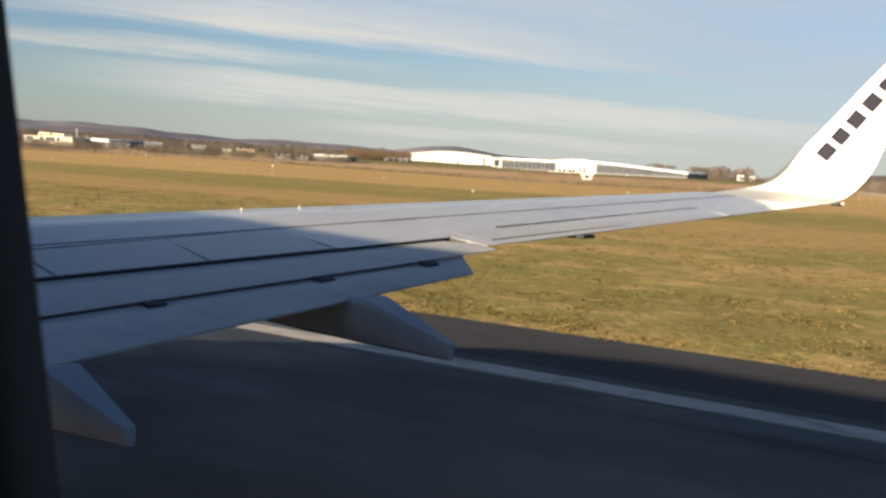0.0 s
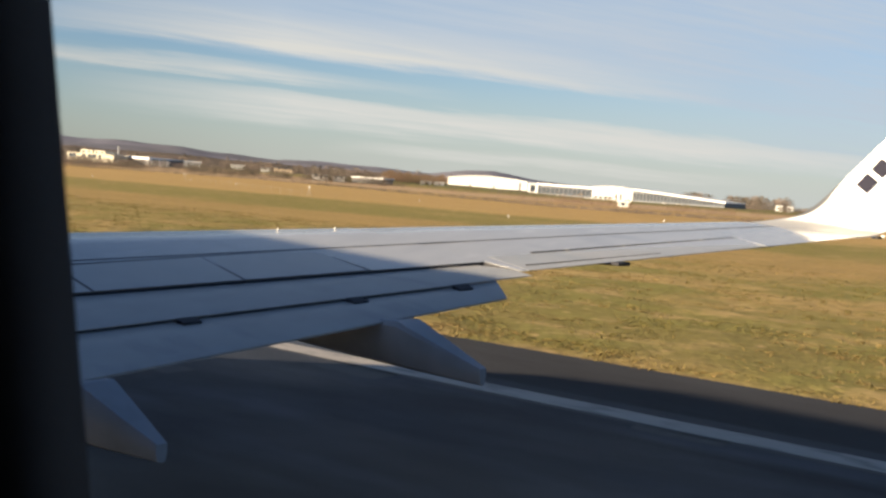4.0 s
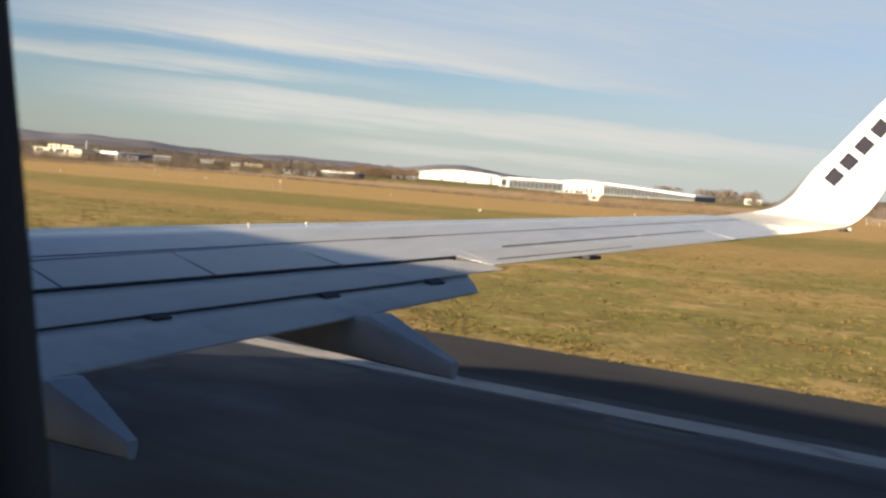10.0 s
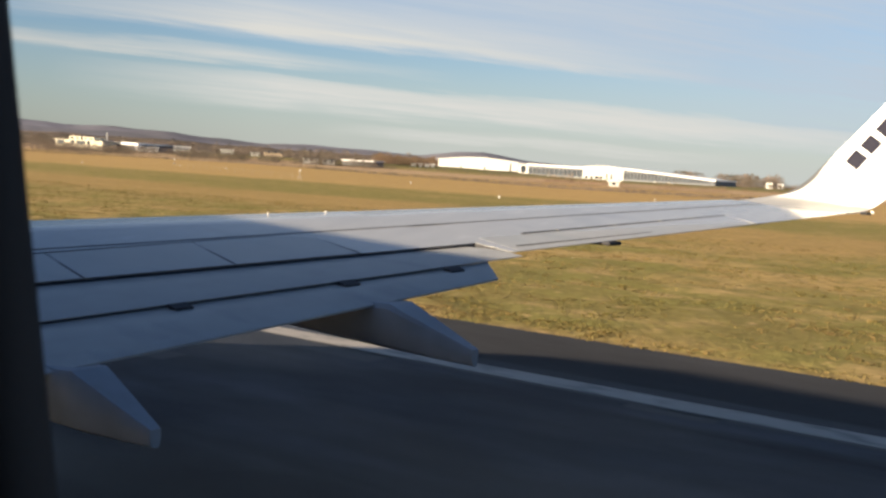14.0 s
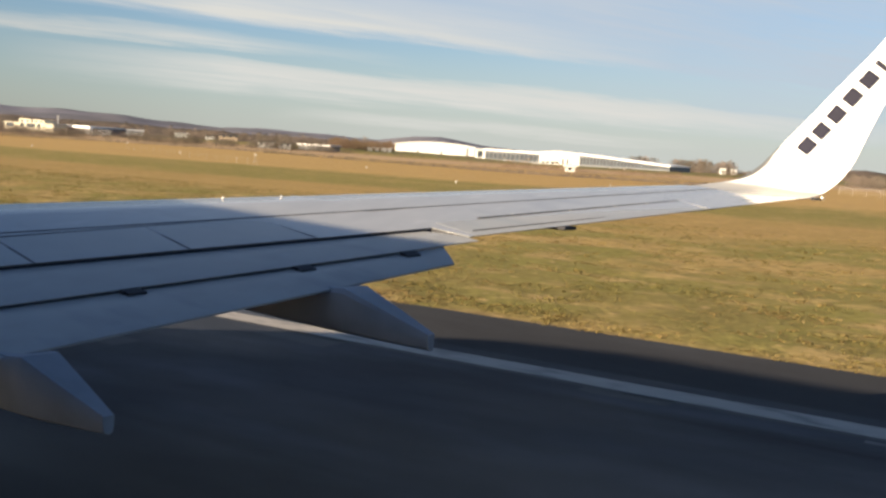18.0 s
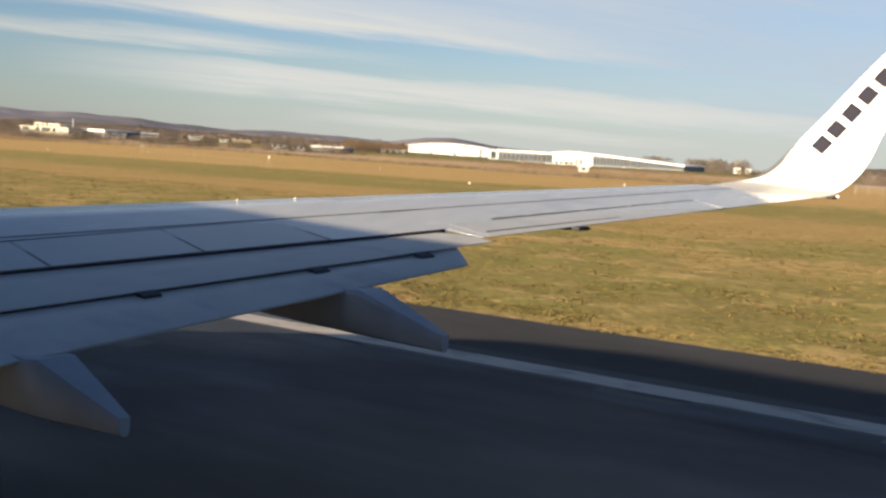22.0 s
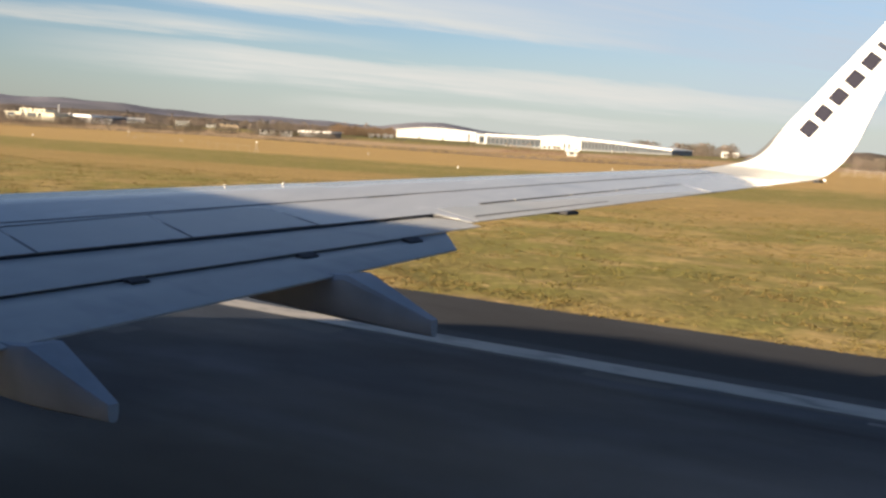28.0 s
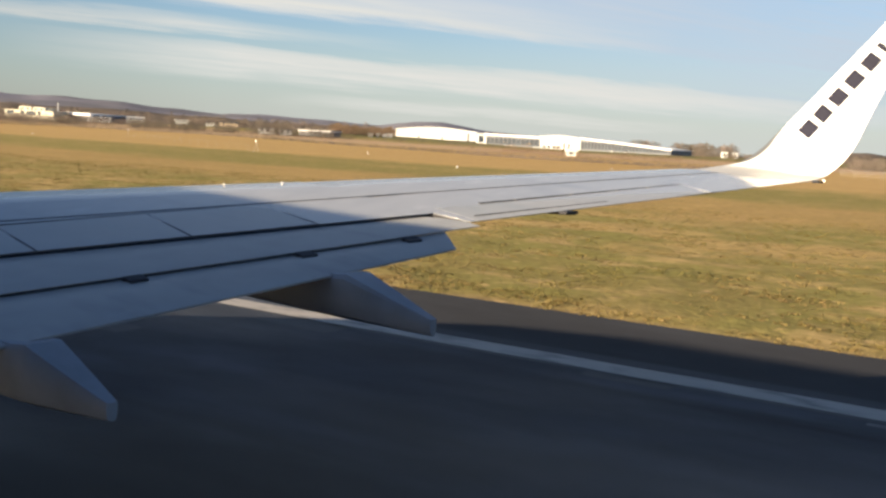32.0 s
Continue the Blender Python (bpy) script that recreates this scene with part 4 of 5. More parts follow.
# white works and offices
building("office_block", (34.2, 720, 36.5, 700), 9.4, 16, "cream flat-roofed office block with two raised storeys", "building", wall="cream", roof="cream", windows=((1.0, 5.5, 2.2, 2.6), (11.0, 3.0, 2.2, 3.2), (15.5, 6.5, 2.2, 3.0), (23.5, 2.2, 2.2, 3.0)), tiers=((8.0, 8.6, 2.6, 3.0), (18.0, 8.4, 2.3, 3.0)))
part("chimney", box((0.9, 2, 0), (2.0, 4, 11.0), 0.05), M["render_white"], thing("flue_stack", facade_frame(36.6, 708, 36.9, 708)[0], "slim pale flue stack beside the offices", "chimney"))
building("works_shed", (36.9, 720, 38.3, 700), 9.7, 30, "dark shed under a bright white wedge of roof", "building", wall="roof_dark", fascia=0.9, top2=9.2, windows=((13.5, 3.0, 2.5, 3.0),))
building("white_unit", (38.35, 690, 39.35, 690), 7.3, 14, "low white industrial unit with a window band", "building", windows=((1, 4, 2.6, 2), (6.4, 4, 2.6, 2)))
building("white_unit", (39.4, 740, 41.0, 740), 9.3, 14, "long low white industrial unit", "building", fascia=0.5, windows=tuple((1 + 5 * k, 3.6, 3.0, 1.8) for k in range(3)))
building("white_unit", (42.6, 760, 43.3, 760), 9.0, 12, "low white industrial unit", "building")
building("farmhouse", (44.9, 780, 45.9, 780), 9.6, 10, "tan stone farmhouse among bare trees", "house", wall="stone", roof="roof_dark", windows=((3, 1.4, 3, 1.6), (8, 1.4, 3, 1.6), (12, 1.4, 3, 1.6)))
building("house", (44.2, 800, 44.7, 800), 9.0, 8, "small white house among bare trees", "house", roof="roof_dark", windows=((1.5, 1.2, 2, 1.5),))
building("house", (47.0, 620, 47.9, 620), 6.0, 8, "white house with a dark roof", "house", roof="roof_dark", windows=((1.5, 1.2, 2, 1.5), (5, 1.2, 2, 1.5)))
building("house", (48.1, 620, 48.8, 620), 5.6, 8, "white house with a dark roof", "house", roof="roof_dark", windows=((1.5, 1.2, 2, 1.5), (5, 1.2, 2, 1.5)))
building("barn", (49.2, 640, 50.9, 630), 6.2, 14, "dark barn under a pale sheet roof", "barn", wall="roof_dark", roof="roof_white", fascia=0.5)
for k, (b, w) in enumerate(((53.0, 0.25), (53.4, 0.2), (53.75, 0.3), (54.1, 0.2))):
    building("shed", (b, 700, b + w, 700), 6.6, 5, "small pale site shed beside the hangar", "shed", group="site sheds")
for b, w, r, z in ((72.2, 0.35, 960, 8.0), (72.8, 0.3, 980, 7.6), (81.1, 0.45, 860, 8.6), (81.8, 0.3, 870, 8.2), (82.4, 0.7, 860, 8.2), (83.4, 0.4, 860, 8.0)):
    building("house", (b, r, b + w, r), z, 8, "white house beyond the airfield hedge", "house", roof="roof_dark", windows=((1.5, 1.2, 2, 1.5),))



def parked_car(m, paint, label):
    ob = thing("parked_car", m, label, "car", "cars parked by the hangars")
    part("body", loft([[Vector((x, sy * 0.88, z)) for x, z in ((-2.1, 0.35), (-2.15, 0.75), (-1.3, 0.90), (1.2, 0.88), (2.1, 0.70), (2.1, 0.35))] for sy in (-1, 1)]), M[paint], ob)
    part("cabin", loft([[Vector((x, sy * 0.78, z)) for x, z in ((-1.9, 0.88), (-1.3, 1.42), (0.2, 1.45), (1.0, 0.88))] for sy in (-1, 1)]), M["glass"], ob, "dark car windows")
    part("roof", box((-1.25, -0.70, 1.40), (0.15, 0.70, 1.47), 0.02), M[paint], ob)
    for x in (-1.35, 1.35):
        for y in (-0.85, 0.70):
            part("wheel", tube(bmesh.new(), (x, y, 0.32), (x, y + 0.15, 0.32), 0.32, 0.32, 12), M["dark"], ob, "black tyre")
    return ob


white_car = parked_car(Matrix.Translation(bearing(60.6, 715, rise(*bearing(60.6, 715).xy))) @ Matrix.Rotation(0.5, 4, "Z"), "render_white", "small white car parked before the workshop")
for b, r, a in ((60.85, 716, 0.6), (62.25, 712, 2.1), (62.5, 712, 1.9), (66.4, 700, 0.4), (67.2, 698, 0.5)):
    p = bearing(b, r)
    copy_thing(white_car, Matrix.Translation((p.x, p.y, rise(p.x, p.y))) @ Matrix.Rotation(a, 4, "Z"))

# ---- small things on the airfield ----


def marker(at):
    ob = thing("field_marker", at, "small white marker lamp standing in the grass", "marker", "airfield markers")
    bm = tube(bmesh.new(), (0, 0, 0), (0, 0, 0.25), 0.04, 0.04, 8)
    part("stem", bm, M["galv"], ob)
    part("head", box((-0.11, -0.10, 0.2), (0.11, 0.10, 0.40), 0.04), M["render_white"], ob)
    return ob


first = None
for b, r in ((42.9, 285), (53.0, 222), (58.0, 147), (81.4, 130), (40.5, 300), (66.5, 190), (35.5, 260)):
    p = bearing(b, r)
    p.z = rise(p.x, p.y) + 0.05
    if first is None:
        first = marker(p)
    else:
        copy_thing(first, Matrix.Translation(p))


def a_frame(at):
    ob = thing("lamp_trestle", at, "pale A-shaped lamp trestle in the grass", "trestle", "lamp trestles")
    for s in (-1, 1):
        part("leg", tube(bmesh.new(), (s * 0.6, 0, 0), (0, 0, 1.9), 0.03, 0.025, 6), M["post"], ob)
    part("brace", tube(bmesh.new(), (-0.36, 0, 0.75), (0.36, 0, 0.75), 0.03, 0.03, 6), M["post"], ob)
    part("lamp", box((-0.12, -0.12, 1.8), (0.12, 0.12, 2.05), 0.04), M["lens"], ob)
    return ob


first = None
for b, r in ((40.2, 290), (46.9, 190), (83.0, 260)):
    p = bearing(b, r)
    p.z = rise(p.x, p.y) + 0.05
    if first is None:
        first = a_frame(p)
    else:
        copy_thing(first, Matrix.Translation(p))


def fence():
    m = [bearing(b, r) for b, r in ((78.3, 255), (104, 190))]
    ob = thing("post_fence", (0, 0, 0), "pale wire fence on thin posts across the grass", "fence")
    n = 30
    pts = []
    for k in range(n):
        p = m[0].lerp(m[1], k / (n - 1))
        z = rise(p.x, p.y)
        pts.append(Vector((p.x, p.y, z)))
        part("post", tube(bmesh.new(), (p.x, p.y, z - 0.1), (p.x, p.y, z + 1.9), 0.035, 0.03, 6), M["post"], ob)
    for zz in (0.7, 1.3, 1.8):
        bm = bmesh.new()
        for a, b in zip(pts, pts[1:]):
            tube(bm, a + Vector((0, 0, zz)), b + Vector((0, 0, zz)), 0.012, 0.012, 4)
        part("wire", bm, M["galv"], ob)


fence()
for y in (-55.0, -25.0, 35.0, 65.0):
    ob = thing("runway_edge_lamp", (20.95, y, 0), "small white runway edge lamp on the shoulder", "lamp", "runway edge lamps")
    part("base", tube(bmesh.new(), (0, 0, -0.01), (0, 0, 0.05), 0.16, 0.13, 12), M["galv"], ob)
    part("stem", tube(bmesh.new(), (0, 0, 0.05), (0, 0, 0.22), 0.04, 0.04, 8), M["galv"], ob)
    part("dome", tube(bmesh.new(), (0, 0, 0.22), (0, 0, 0.34), 0.09, 0.05, 10), M["lens"], ob)

# ---- further along the runway ----


def spot(x, y):
    return Vector((x, y, rise(x, y)))


def bare_tree(at, h, seed, label="large bare broadleaf tree in winter", group="airfield trees"):
    """Trunk and limbs that fork six times, and a haze of fine twigs at their ends."""
    rng = random.Random(seed)
    ob = thing("bare_tree", at, label, "tree", group)
    wood, twig = bmesh.new(), []

    def grow(p, d, length, r, level):
        q = p + d * length
        if level < 4:
            tube(wood, p, q, r, r * 0.68, 6 if level < 2 else 4)
        else:
            s = d.orthogonal().normalized() * max(r, 0.02)
            twig.extend([p - s, p + s, q])
        if level >= 7:
            return
        for _ in range(3 if level in (0, 1) else 2):
            v = Vector((rng.gauss(0, 1), rng.gauss(0, 1), rng.gauss(0.25, 0.7)))
            nd = (d + v.normalized() * (0.75 if level else 0.65)).normalized()
            grow(q - d * length * rng.uniform(0, 0.25), nd, length * rng.uniform(0.66, 0.86), r * 0.62, level + 1)
    grow(Vector((0, 0, -0.2)), Vector((0.03, 0.02, 1)).normalized(), h * 0.25, h * 0.03, 0)
    part("trunk", wood, M["bark"], ob)
    me = bpy.data.meshes.new("crown")
    me.from_pydata([tuple(v) for v in twig], [], [(3 * k, 3 * k + 1, 3 * k + 2) for k in range(len(twig) // 3)])
    me.materials.append(M["bark"])
    under(new("crown", me), ob, "fine bare twigs")
    return ob


trees = [bare_tree(spot(185, 345), 13, 1), bare_tree(spot(199, 363), 14, 2), bare_tree(spot(226, 394), 14.5, 3)]
for k, (x, y) in enumerate(((207, 376), (214, 384), (300, 560), (262, 925))):
    copy_thing(trees[k % 3], Matrix.Translation(spot(x, y)) @ Matrix.Rotation(1.3 * k, 4, "Z"))


def mast():
    ob = thing("lattice_mast", spot(190, 395), "red and white banded lattice mast beside a small cabin", "mast")
    for k in range(8):
        m = M["red"] if k % 2 == 0 else M["render_white"]
        bm = bmesh.new()
        z0, z1 = 2.0 * k, 2.0 * k + 2.0
        for sx, sy in ((-1, -1), (1, -1), (1, 1), (-1, 1)):
            tube(bm, (0.35 * sx, 0.35 * sy, z0), (0.35 * sx, 0.35 * sy, z1), 0.05, 0.05, 5)
        for a, b in (((-1, -1), (1, -1)), ((1, -1), (1, 1)), ((1, 1), (-1, 1)), ((-1, 1), (-1, -1))):
            tube(bm, (0.35 * a[0], 0.35 * a[1], z0), (0.35 * b[0], 0.35 * b[1], z1), 0.03, 0.03, 4)
        part("mast_section", bm, m, ob)
    part("beacon", tube(bmesh.new(), (0, 0, 15.9), (0, 0, 16.5), 0.14, 0.08, 8), M["red"], ob)
    cab = thing("equipment_cabin", spot(184, 401), "small red and white chequered equipment cabin", "cabin")
    part("body", box((-1.8, -1.2, -0.2), (1.8, 1.2, 2.4), 0.05), M["render_white"], cab)
    for k in range(3):
        part("panel", box((-1.75 + 1.2 * k, -1.24, 0.1 + 1.1 * (k % 2)), (-0.65 + 1.2 * k, -1.18, 1.15 + 1.1 * (k % 2)), 0.01), M["red"], cab)
    part("roof", box((-1.95, -1.35, 2.38), (1.95, 1.35, 2.52), 0.03), M["roof_dark"], cab)


mast()


def radar_tower():
    ob = thing("radar_tower", spot(270, 960), "radar tower with a red and white scanner on a lattice frame", "tower")
    bm = bmesh.new()
    for sx, sy in ((-1, -1), (1, -1), (1, 1), (-1, 1)):
        tube(bm, (3 * sx, 3 * sy, -0.5), (1.6 * sx, 1.6 * sy, 16), 0.25, 0.2, 6)
    for k in range(5):
        z, s = 3.2 * k, 3 - 0.28 * k
        for a, b in (((-1, -1), (1, -1)), ((1, -1), (1, 1)), ((1, 1), (-1, 1)), ((-1, 1), (-1, -1))):
            tube(bm, (s * a[0], s * a[1], z), ((s - 0.28) * b[0], (s - 0.28) * b[1], z + 3.2), 0.1, 0.1, 4)
    part("frame", bm, M["galv"], ob)
    for z in (10.0, 16.0):
        part("platform", box((-2.6, -2.6, z), (2.6, 2.6, z + 0.3), 0.05), M["galv"], ob)
    part("scanner", box((-2.4, -0.4, 17.2), (2.4, 0.5, 20.2), 0.3), M["red"], ob, "red radar scanner")
    part("pedestal", tube(bmesh.new(), (0, 0, 16.2), (0, 0, 17.4), 0.7, 0.5, 10), M["render_white"], ob)


radar_tower()


def slim_tower():
    ob = thing("slim_tower", spot(300, 1080), "tall slim white tower with a small head", "tower")
    part("shaft", tube(bmesh.new(), (0, 0, -0.5), (0, 0, 25), 1.1, 0.8, 16), M["render_white"], ob)
    part("head", tube(bmesh.new(), (0, 0, 24.8), (0, 0, 27), 1.2, 1.0, 16), M["render_white"], ob)


slim_tower()
slab("service_road", 23.55, 60, 398, 403, 0.12, M["shoulder"], "narrow asphalt service road through the grass", "road", 5)
slab("taxiway", 23.55, 160, 1090, 1130, 0.14, M["shoulder"], "broad dark asphalt taxiway joining the runway", "taxiway", 40)


def to_seat(x, y):
    """Bearing and distance of a place, for the building lines."""
    return math.degrees(math.atan2(x - EYE[0], y)), math.hypot(x - EYE[0], y)


def lined(name, p, q, high, depth, label, category, **more):
    g = rise((p[0] + q[0]) / 2, (p[1] + q[1]) / 2)
    return building(name, (*to_seat(*p), *to_seat(*q)), g + high, depth, label, category, **more)


lined("airfield_hall", (205, 700), (214, 655), 6.0, 20, "long grey hall with a glazed white end", "hangar", wall="cladding", fascia=0.5, panes=(12, 1.2, 4.5))
lined("dark_shed", (188, 745), (200, 716), 5.0, 12, "low dark timber shed by the airfield fence", "shed", wall="roof_dark", roof="roof_dark", doors=((6, 3, 3),))
lined("bungalow", (172, 716), (182, 698), 4.6, 9, "low dark-roofed bungalow with white windows", "house", wall="stone", roof="roof_dark", windows=((2, 1.6, 1, 1.4), (6, 1.6, 1, 1.4), (11, 1.6, 1, 1.4)), doors=((9, 1.1, 2.1),))
lined("stone_barn", (206, 712), (218, 684), 7.0, 14, "long stone barn under a pale sheet roof", "barn", wall="stone", roof="roof_white", doors=((12, 3.5, 4),))
lined("terminal", (358, 948), (380, 905), 10.5, 25, "white two-storey building with dark ribbon windows", "building", windows=tuple((1.5 + 5.6 * k, 4.4, z, 2.0) for k in range(8) for z in (1.4, 5.6)))
lined("farm_shed", (379, 1290), (388, 1272), 6.5, 12, "farm shed with a pale sheet roof", "barn", wall="stone", roof="roof_white", doors=((4, 3, 3.5),))
lined("farmhouse", (392, 1266), (399, 1256), 8.0, 9, "dark-roofed farmhouse on the airfield edge", "house", wall="roof_dark", roof="roof_dark", windows=((2, 1.2, 2, 1.4), (7, 1.2, 2, 1.4)))
lined("portable_office", (214, 945), (219, 936), 3.0, 3, "white portable office on the grass", "cabin", windows=((1, 1.5, 1.1, 1.0), (5, 1.5, 1.1, 1.0)), doors=((3.2, 0.9, 2.0),))


def light_aircraft(at, turn):
    ob = thing("light_aircraft", Matrix.Translation(at) @ Matrix.Rotation(turn, 4, "Z"), "small white high-wing light aircraft parked on grass", "aircraft", "parked light aircraft")
    secs = []
    for y, w, lo, hi in ((3.6, 0.12, 0.95, 1.25), (3.2, 0.42, 0.75, 1.45), (2.0, 0.52, 0.65, 1.60), (1.4, 0.55, 0.65, 2.15), (-0.2, 0.52, 0.70, 2.15), (-1.2, 0.35, 0.90, 1.75), (-4.2, 0.10, 1.25, 1.55)):
        secs.append([Vector((w * math.cos(a), y, (lo + hi) / 2 + (hi - lo) / 2 * math.sin(a))) for a in [k * math.tau / 12 for k in range(12)]])
    part("body", loft(secs), M["render_white"], ob, "", True)
    part("main_wing", box((-5.5, 0.0, 2.12), (5.5, 1.5, 2.28), 0.06), M["render_white"], ob)
    part("tailplane", box((-1.7, -4.3, 1.45), (1.7, -3.5, 1.53), 0.03), M["render_white"], ob)
    part("fin", box((-0.05, -4.5, 1.5), (0.05, -3.6, 2.7), 0.02), M["red"], ob, "red tail fin")
    for s in (-1, 1):
        part("wing_strut", tube(bmesh.new(), (0.5 * s, 0.9, 0.95), (2.6 * s, 0.8, 2.14), 0.05, 0.05, 6), M["render_white"], ob)
        part("wheel", tube(bmesh.new(), (1.1 * s - 0.08, 0.5, 0.2), (1.1 * s + 0.08, 0.5, 0.2), 0.2, 0.2, 14), M["dark"], ob, "black tyre")
        part("gear_leg", tube(bmesh.new(), (0.3 * s, 0.6, 0.75), (1.05 * s, 0.5, 0.2), 0.05, 0.04, 6), M["galv"], ob)
    part("wheel", tube(bmesh.new(), (-0.07, 2.7, 0.18), (0.07, 2.7, 0.18), 0.18, 0.18, 14), M["dark"], ob, "black tyre")
    part("gear_leg", tube(bmesh.new(), (0, 2.7, 0.18), (0, 2.7, 0.8), 0.04, 0.05, 6), M["galv"], ob)
    part("windscreen", box((-0.45, 1.35, 1.60), (0.45, 1.75, 2.05), 0.08), M["glass"], ob)
    part("propeller", box((-0.9, 3.6, 1.04), (0.9, 3.65, 1.16), 0.02), M["dark"], ob)
    return ob


plane = light_aircraft(spot(174, 1052), 0.6)
for x, y, a in ((181, 1046, 0.9), (189, 1035, 2.2)):
    copy_thing(plane, Matrix.Translation(spot(x, y)) @ Matrix.Rotation(a, 4, "Z"))


def taxi_sign(at):
    ob = thing("taxiway_sign", at, "yellow taxiway sign board on short legs", "sign")
    part("board", box((-1.6, -0.12, 0.25), (1.6, 0.12, 1.05), 0.03), M["yellow"], ob)
    for k in range(4):
        part("legend_bar", box((-1.3 + 0.7 * k, -0.135, 0.42), (-0.85 + 0.7 * k, -0.115, 0.88), 0.005), M["dark"], ob, "dark bar of unreadable writing")
    for s in (-1.2, 0, 1.2):
        part("leg", tube(bmesh.new(), (s, 0, -0.1), (s, 0, 0.3), 0.05, 0.05, 6), M["galv"], ob)


taxi_sign(spot(60, 1182))


def landing_array(at):
    ob = thing("antenna_array", at, "low white antenna array with orange posts in the grass", "antenna")
    part("rail", tube(bmesh.new(), (-6, 0, 0.7), (6, 0, 0.7), 0.09, 0.09, 8), M["render_white"], ob)
    for k in range(7):
        part("post", tube(bmesh.new(), (-6 + 2 * k, 0, -0.1), (-6 + 2 * k, 0, 0.7), 0.06, 0.06, 6), M["galv"], ob)
    for x in (-1.0, 4.5):
        part("beacon_post", box((x - 0.18, -0.18, 0.6), (x + 0.18, 0.18, 1.7), 0.05), M["red"], ob, "orange-red post")
    part("cabinet", box((-4.4, 0.4, -0.1), (-3.2, 1.0, 1.1), 0.04), M["galv"], ob)


landing_array(spot(98, 408))



def trestle_fence():
    """Thin posts and a wire on a line between two lamp trestles."""
    ob = thing("cable_fence", (0, 0, 0), "row of thin weathered posts between two lamp trestles", "fence")
    a, b = bearing(40.6, 284), bearing(46.5, 194)
    tops = []
    for k in range(15):
        p = a.lerp(b, k / 14)
        p.z = rise(p.x, p.y)
        part("post", tube(bmesh.new(), p - Vector((0, 0, 0.1)), p + Vector((0, 0, 1.3)), 0.022, 0.018, 6), M["post"], ob)
        tops.append(p + Vector((0, 0, 1.15)))
    bm = bmesh.new()
    for p, q in zip(tops, tops[1:]):
        tube(bm, p, q, 0.008, 0.008, 4)
    part("wire", bm, M["post"], ob)


trestle_fence()


def marker_board(at, turn):
    ob = thing("marker_board", Matrix.Translation(at) @ Matrix.Rotation(turn, 4, "Z"), "tall white marker board with rounded top on the grass", "sign", "airfield marker boards")
    part("board", box((-0.55, -0.08, 0.2), (0.55, 0.08, 2.2), 0.07), M["render_white"], ob)
    for z in (0.75, 1.5):
        part("legend_bar", box((-0.28, -0.095, z - 0.22), (0.28, -0.075, z + 0.22), 0.005), M["dark"], ob, "dark bar of unreadable writing")
    for x in (-0.35, 0.35):
        part("leg", tube(bmesh.new(), (x, 0, -0.1), (x, 0, 0.25), 0.05, 0.05, 6), M["galv"], ob)
    return ob


board = marker_board(spot(78, 438), 1.0)
for x, y in ((112, 425), (66, 905)):
    copy_thing(board, Matrix.Translation(spot(x, y)) @ Matrix.Rotation(1.0, 4, "Z"))


def warning_post(at):
    ob = thing("warning_post", at, "orange-red tapering warning post on the grass", "post", "orange warning posts")
    part("cone", tube(bmesh.new(), (0, 0, 0), (0, 0, 2.6), 0.42, 0.22, 10), M["red"], ob)
    part("foot", box((-0.6, -0.6, -0.1), (0.6, 0.6, 0.08), 0.02), M["roof_dark"], ob)
    return ob


first = warning_post(spot(150, 640))
for x, y in ((156, 634), (182, 660), (196, 648)):
    copy_thing(first, Matrix.Translation(spot(x, y)))


def tipper_truck(m):
    ob = thing("tipper_truck", m, "yellow-cabbed tipper truck parked on the grass", "truck")
    part("chassis", box((-3.6, -0.5, 0.55), (3.4, 0.5, 0.85), 0.04), M["dark"], ob)
    part("cab", loft([[Vector((x, y, z)) for x, z in ((1.9, 0.8), (1.9, 2.5), (3.0, 2.5), (3.5, 1.7), (3.6, 0.8))] for y in (-1.15, 1.15)]), M["yellow"], ob)
    part("windscreen", box((3.05, -0.95, 1.65), (3.38, 0.95, 2.35), 0.04), M["glass"], ob)
    part("tipper_body", loft([[Vector((x, y * w, z)) for x, z in ((-3.8, 1.0), (-4.0, 2.2), (1.7, 2.3), (1.6, 1.0))] for y, w in ((-1, 1.2), (1, 1.2))]), M["roof_dark"], ob)
    for x in (-2.8, -1.5, 2.6):
        for y in (-1.2, 0.85):
            part("wheel", tube(bmesh.new(), (x, y, 0.5), (x, y + 0.35, 0.5), 0.5, 0.5, 14), M["dark"], ob, "black tyre")


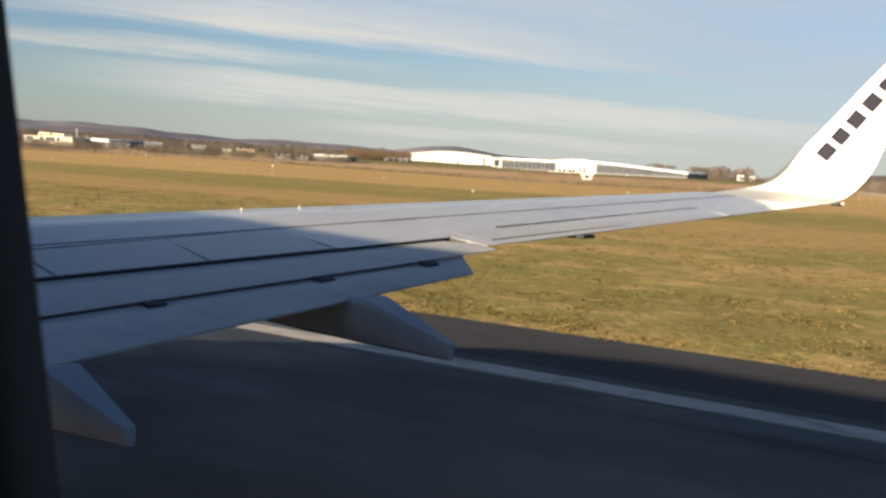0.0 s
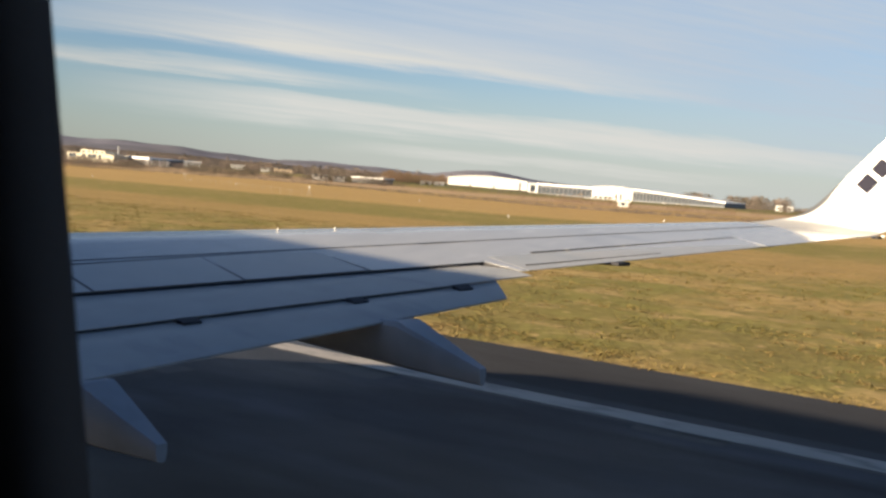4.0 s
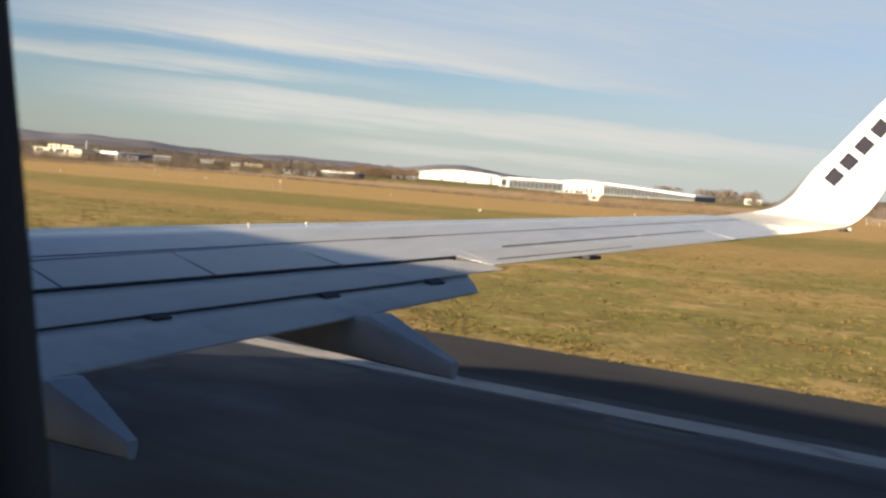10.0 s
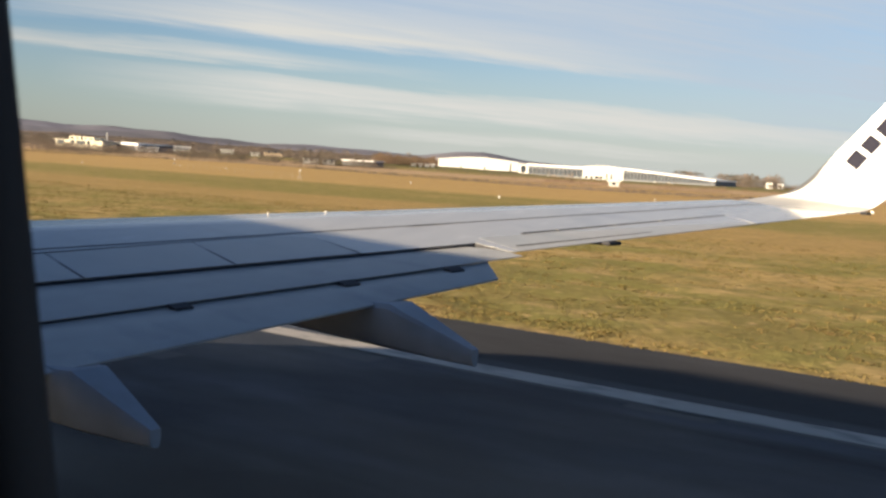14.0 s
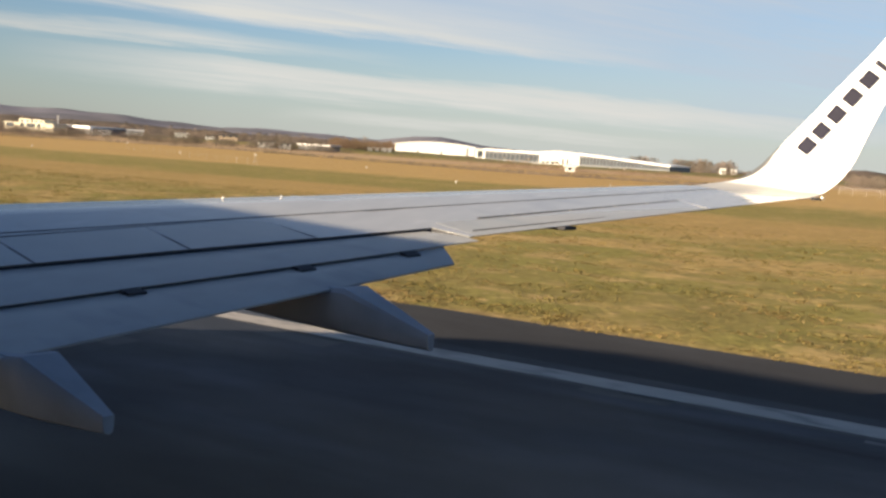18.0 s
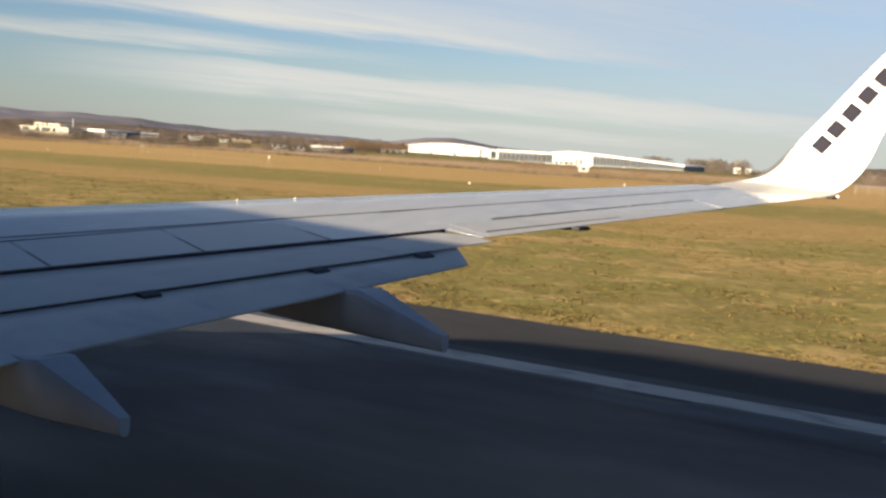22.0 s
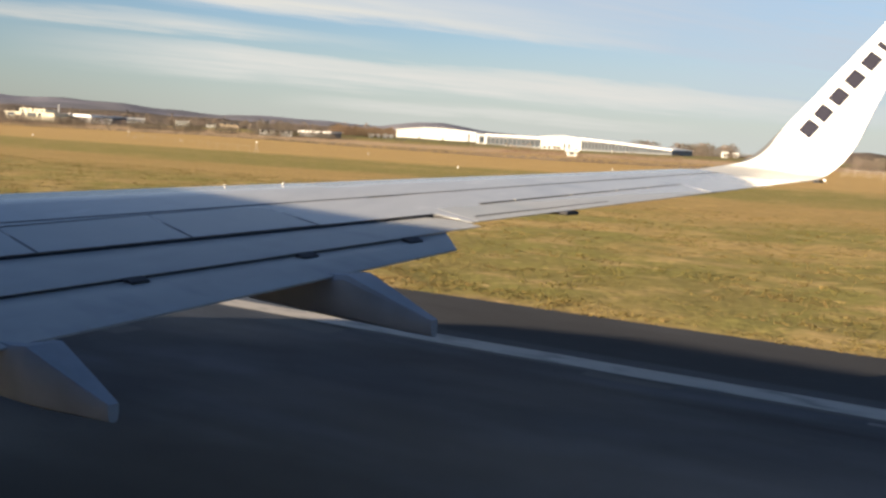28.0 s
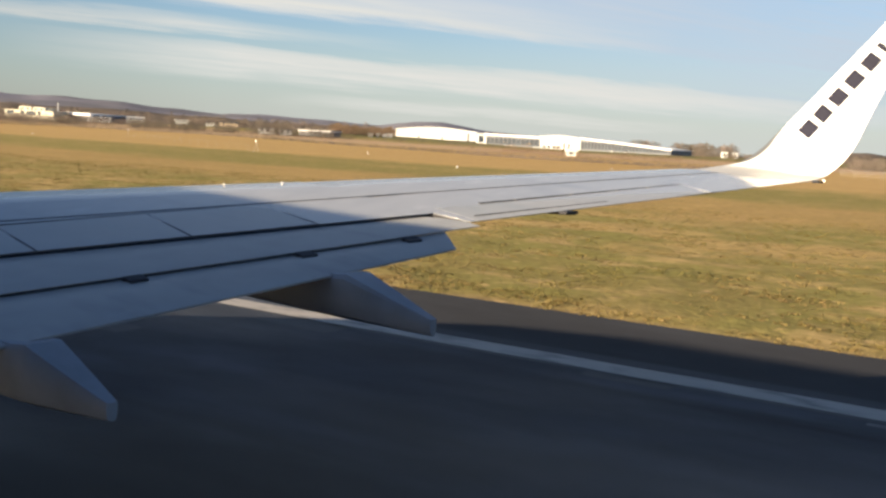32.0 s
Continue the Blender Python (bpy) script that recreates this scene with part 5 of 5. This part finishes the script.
tipper_truck(Matrix.Translation(spot(168, 1010)) @ Matrix.Rotation(0.4, 4, "Z"))

# ---- grass blades by the runway ----


def blades():
    rng = np.random.default_rng(12)
    pts = []
    n = 40000
    # denser close to the shoulder
    x = 23.34 + 48 * rng.uniform(0, 1, n) ** 1.5
    y = rng.uniform(-6, 1, n) + rng.uniform(0, 1, n) * (8 + (x - 1.7) * 1.85)
    clump = np.array([noise.noise((a * 0.55, b * 0.35, 8)) + 0.6 * noise.noise((a * 1.9, b * 1.5, 9)) for a, b in zip(x, y)])
    keep = clump > -0.15 + 0.35 * rng.uniform(-1, 1, n)
    keep &= (x > 24.2) | (rng.uniform(0, 1, n) < 0.45)
    x, y, clump = x[keep], y[keep], clump[keep]
    n = len(x)
    verge = np.clip((24.3 - x) / 1.0, 0, 1)
    tall = (0.010 + 0.040 * np.clip(clump + 0.3, 0, 1) + 0.008 * verge) * (0.5 + rng.uniform(0, 1, n) ** 2)
    for k in range(5):
        a = rng.uniform(0, math.tau, n)
        w = rng.uniform(0.014, 0.034, n) * (1 + (x - 23) / 50)
        ox, oy = rng.normal(0, 0.06, n), rng.normal(0, 0.06, n)
        lx, ly = rng.normal(0, 0.08, n), rng.normal(0, 0.08, n)
        z0 = np.where(x < 23.6, -0.01, 0.02)
        base = np.stack([x + ox, y + oy, z0], 1)
        side = np.stack([w * np.cos(a), w * np.sin(a), 0 * a], 1)
        tip = base + np.stack([lx, ly, tall * rng.uniform(0.6, 1.2, n) + 0.012], 1)
        pts.append(np.stack([base - side, base + side, tip], 1).reshape(-1, 3))
    V = pts
    V = np.concatenate(V)
    me = bpy.data.meshes.new("grass_blades")
    me.vertices.add(len(V))
    me.vertices.foreach_set("co", V.ravel())
    me.loops.add(len(V))
    me.loops.foreach_set("vertex_index", np.arange(len(V)))
    me.polygons.add(len(V) // 3)
    me.polygons.foreach_set("loop_start", np.arange(0, len(V), 3))
    me.update(calc_edges=True)
    me.materials.append(M["blade"])
    tagged(new("grass_blades", me), "rough tufts of dry and green grass", "grass", kind="stuff")


blades()
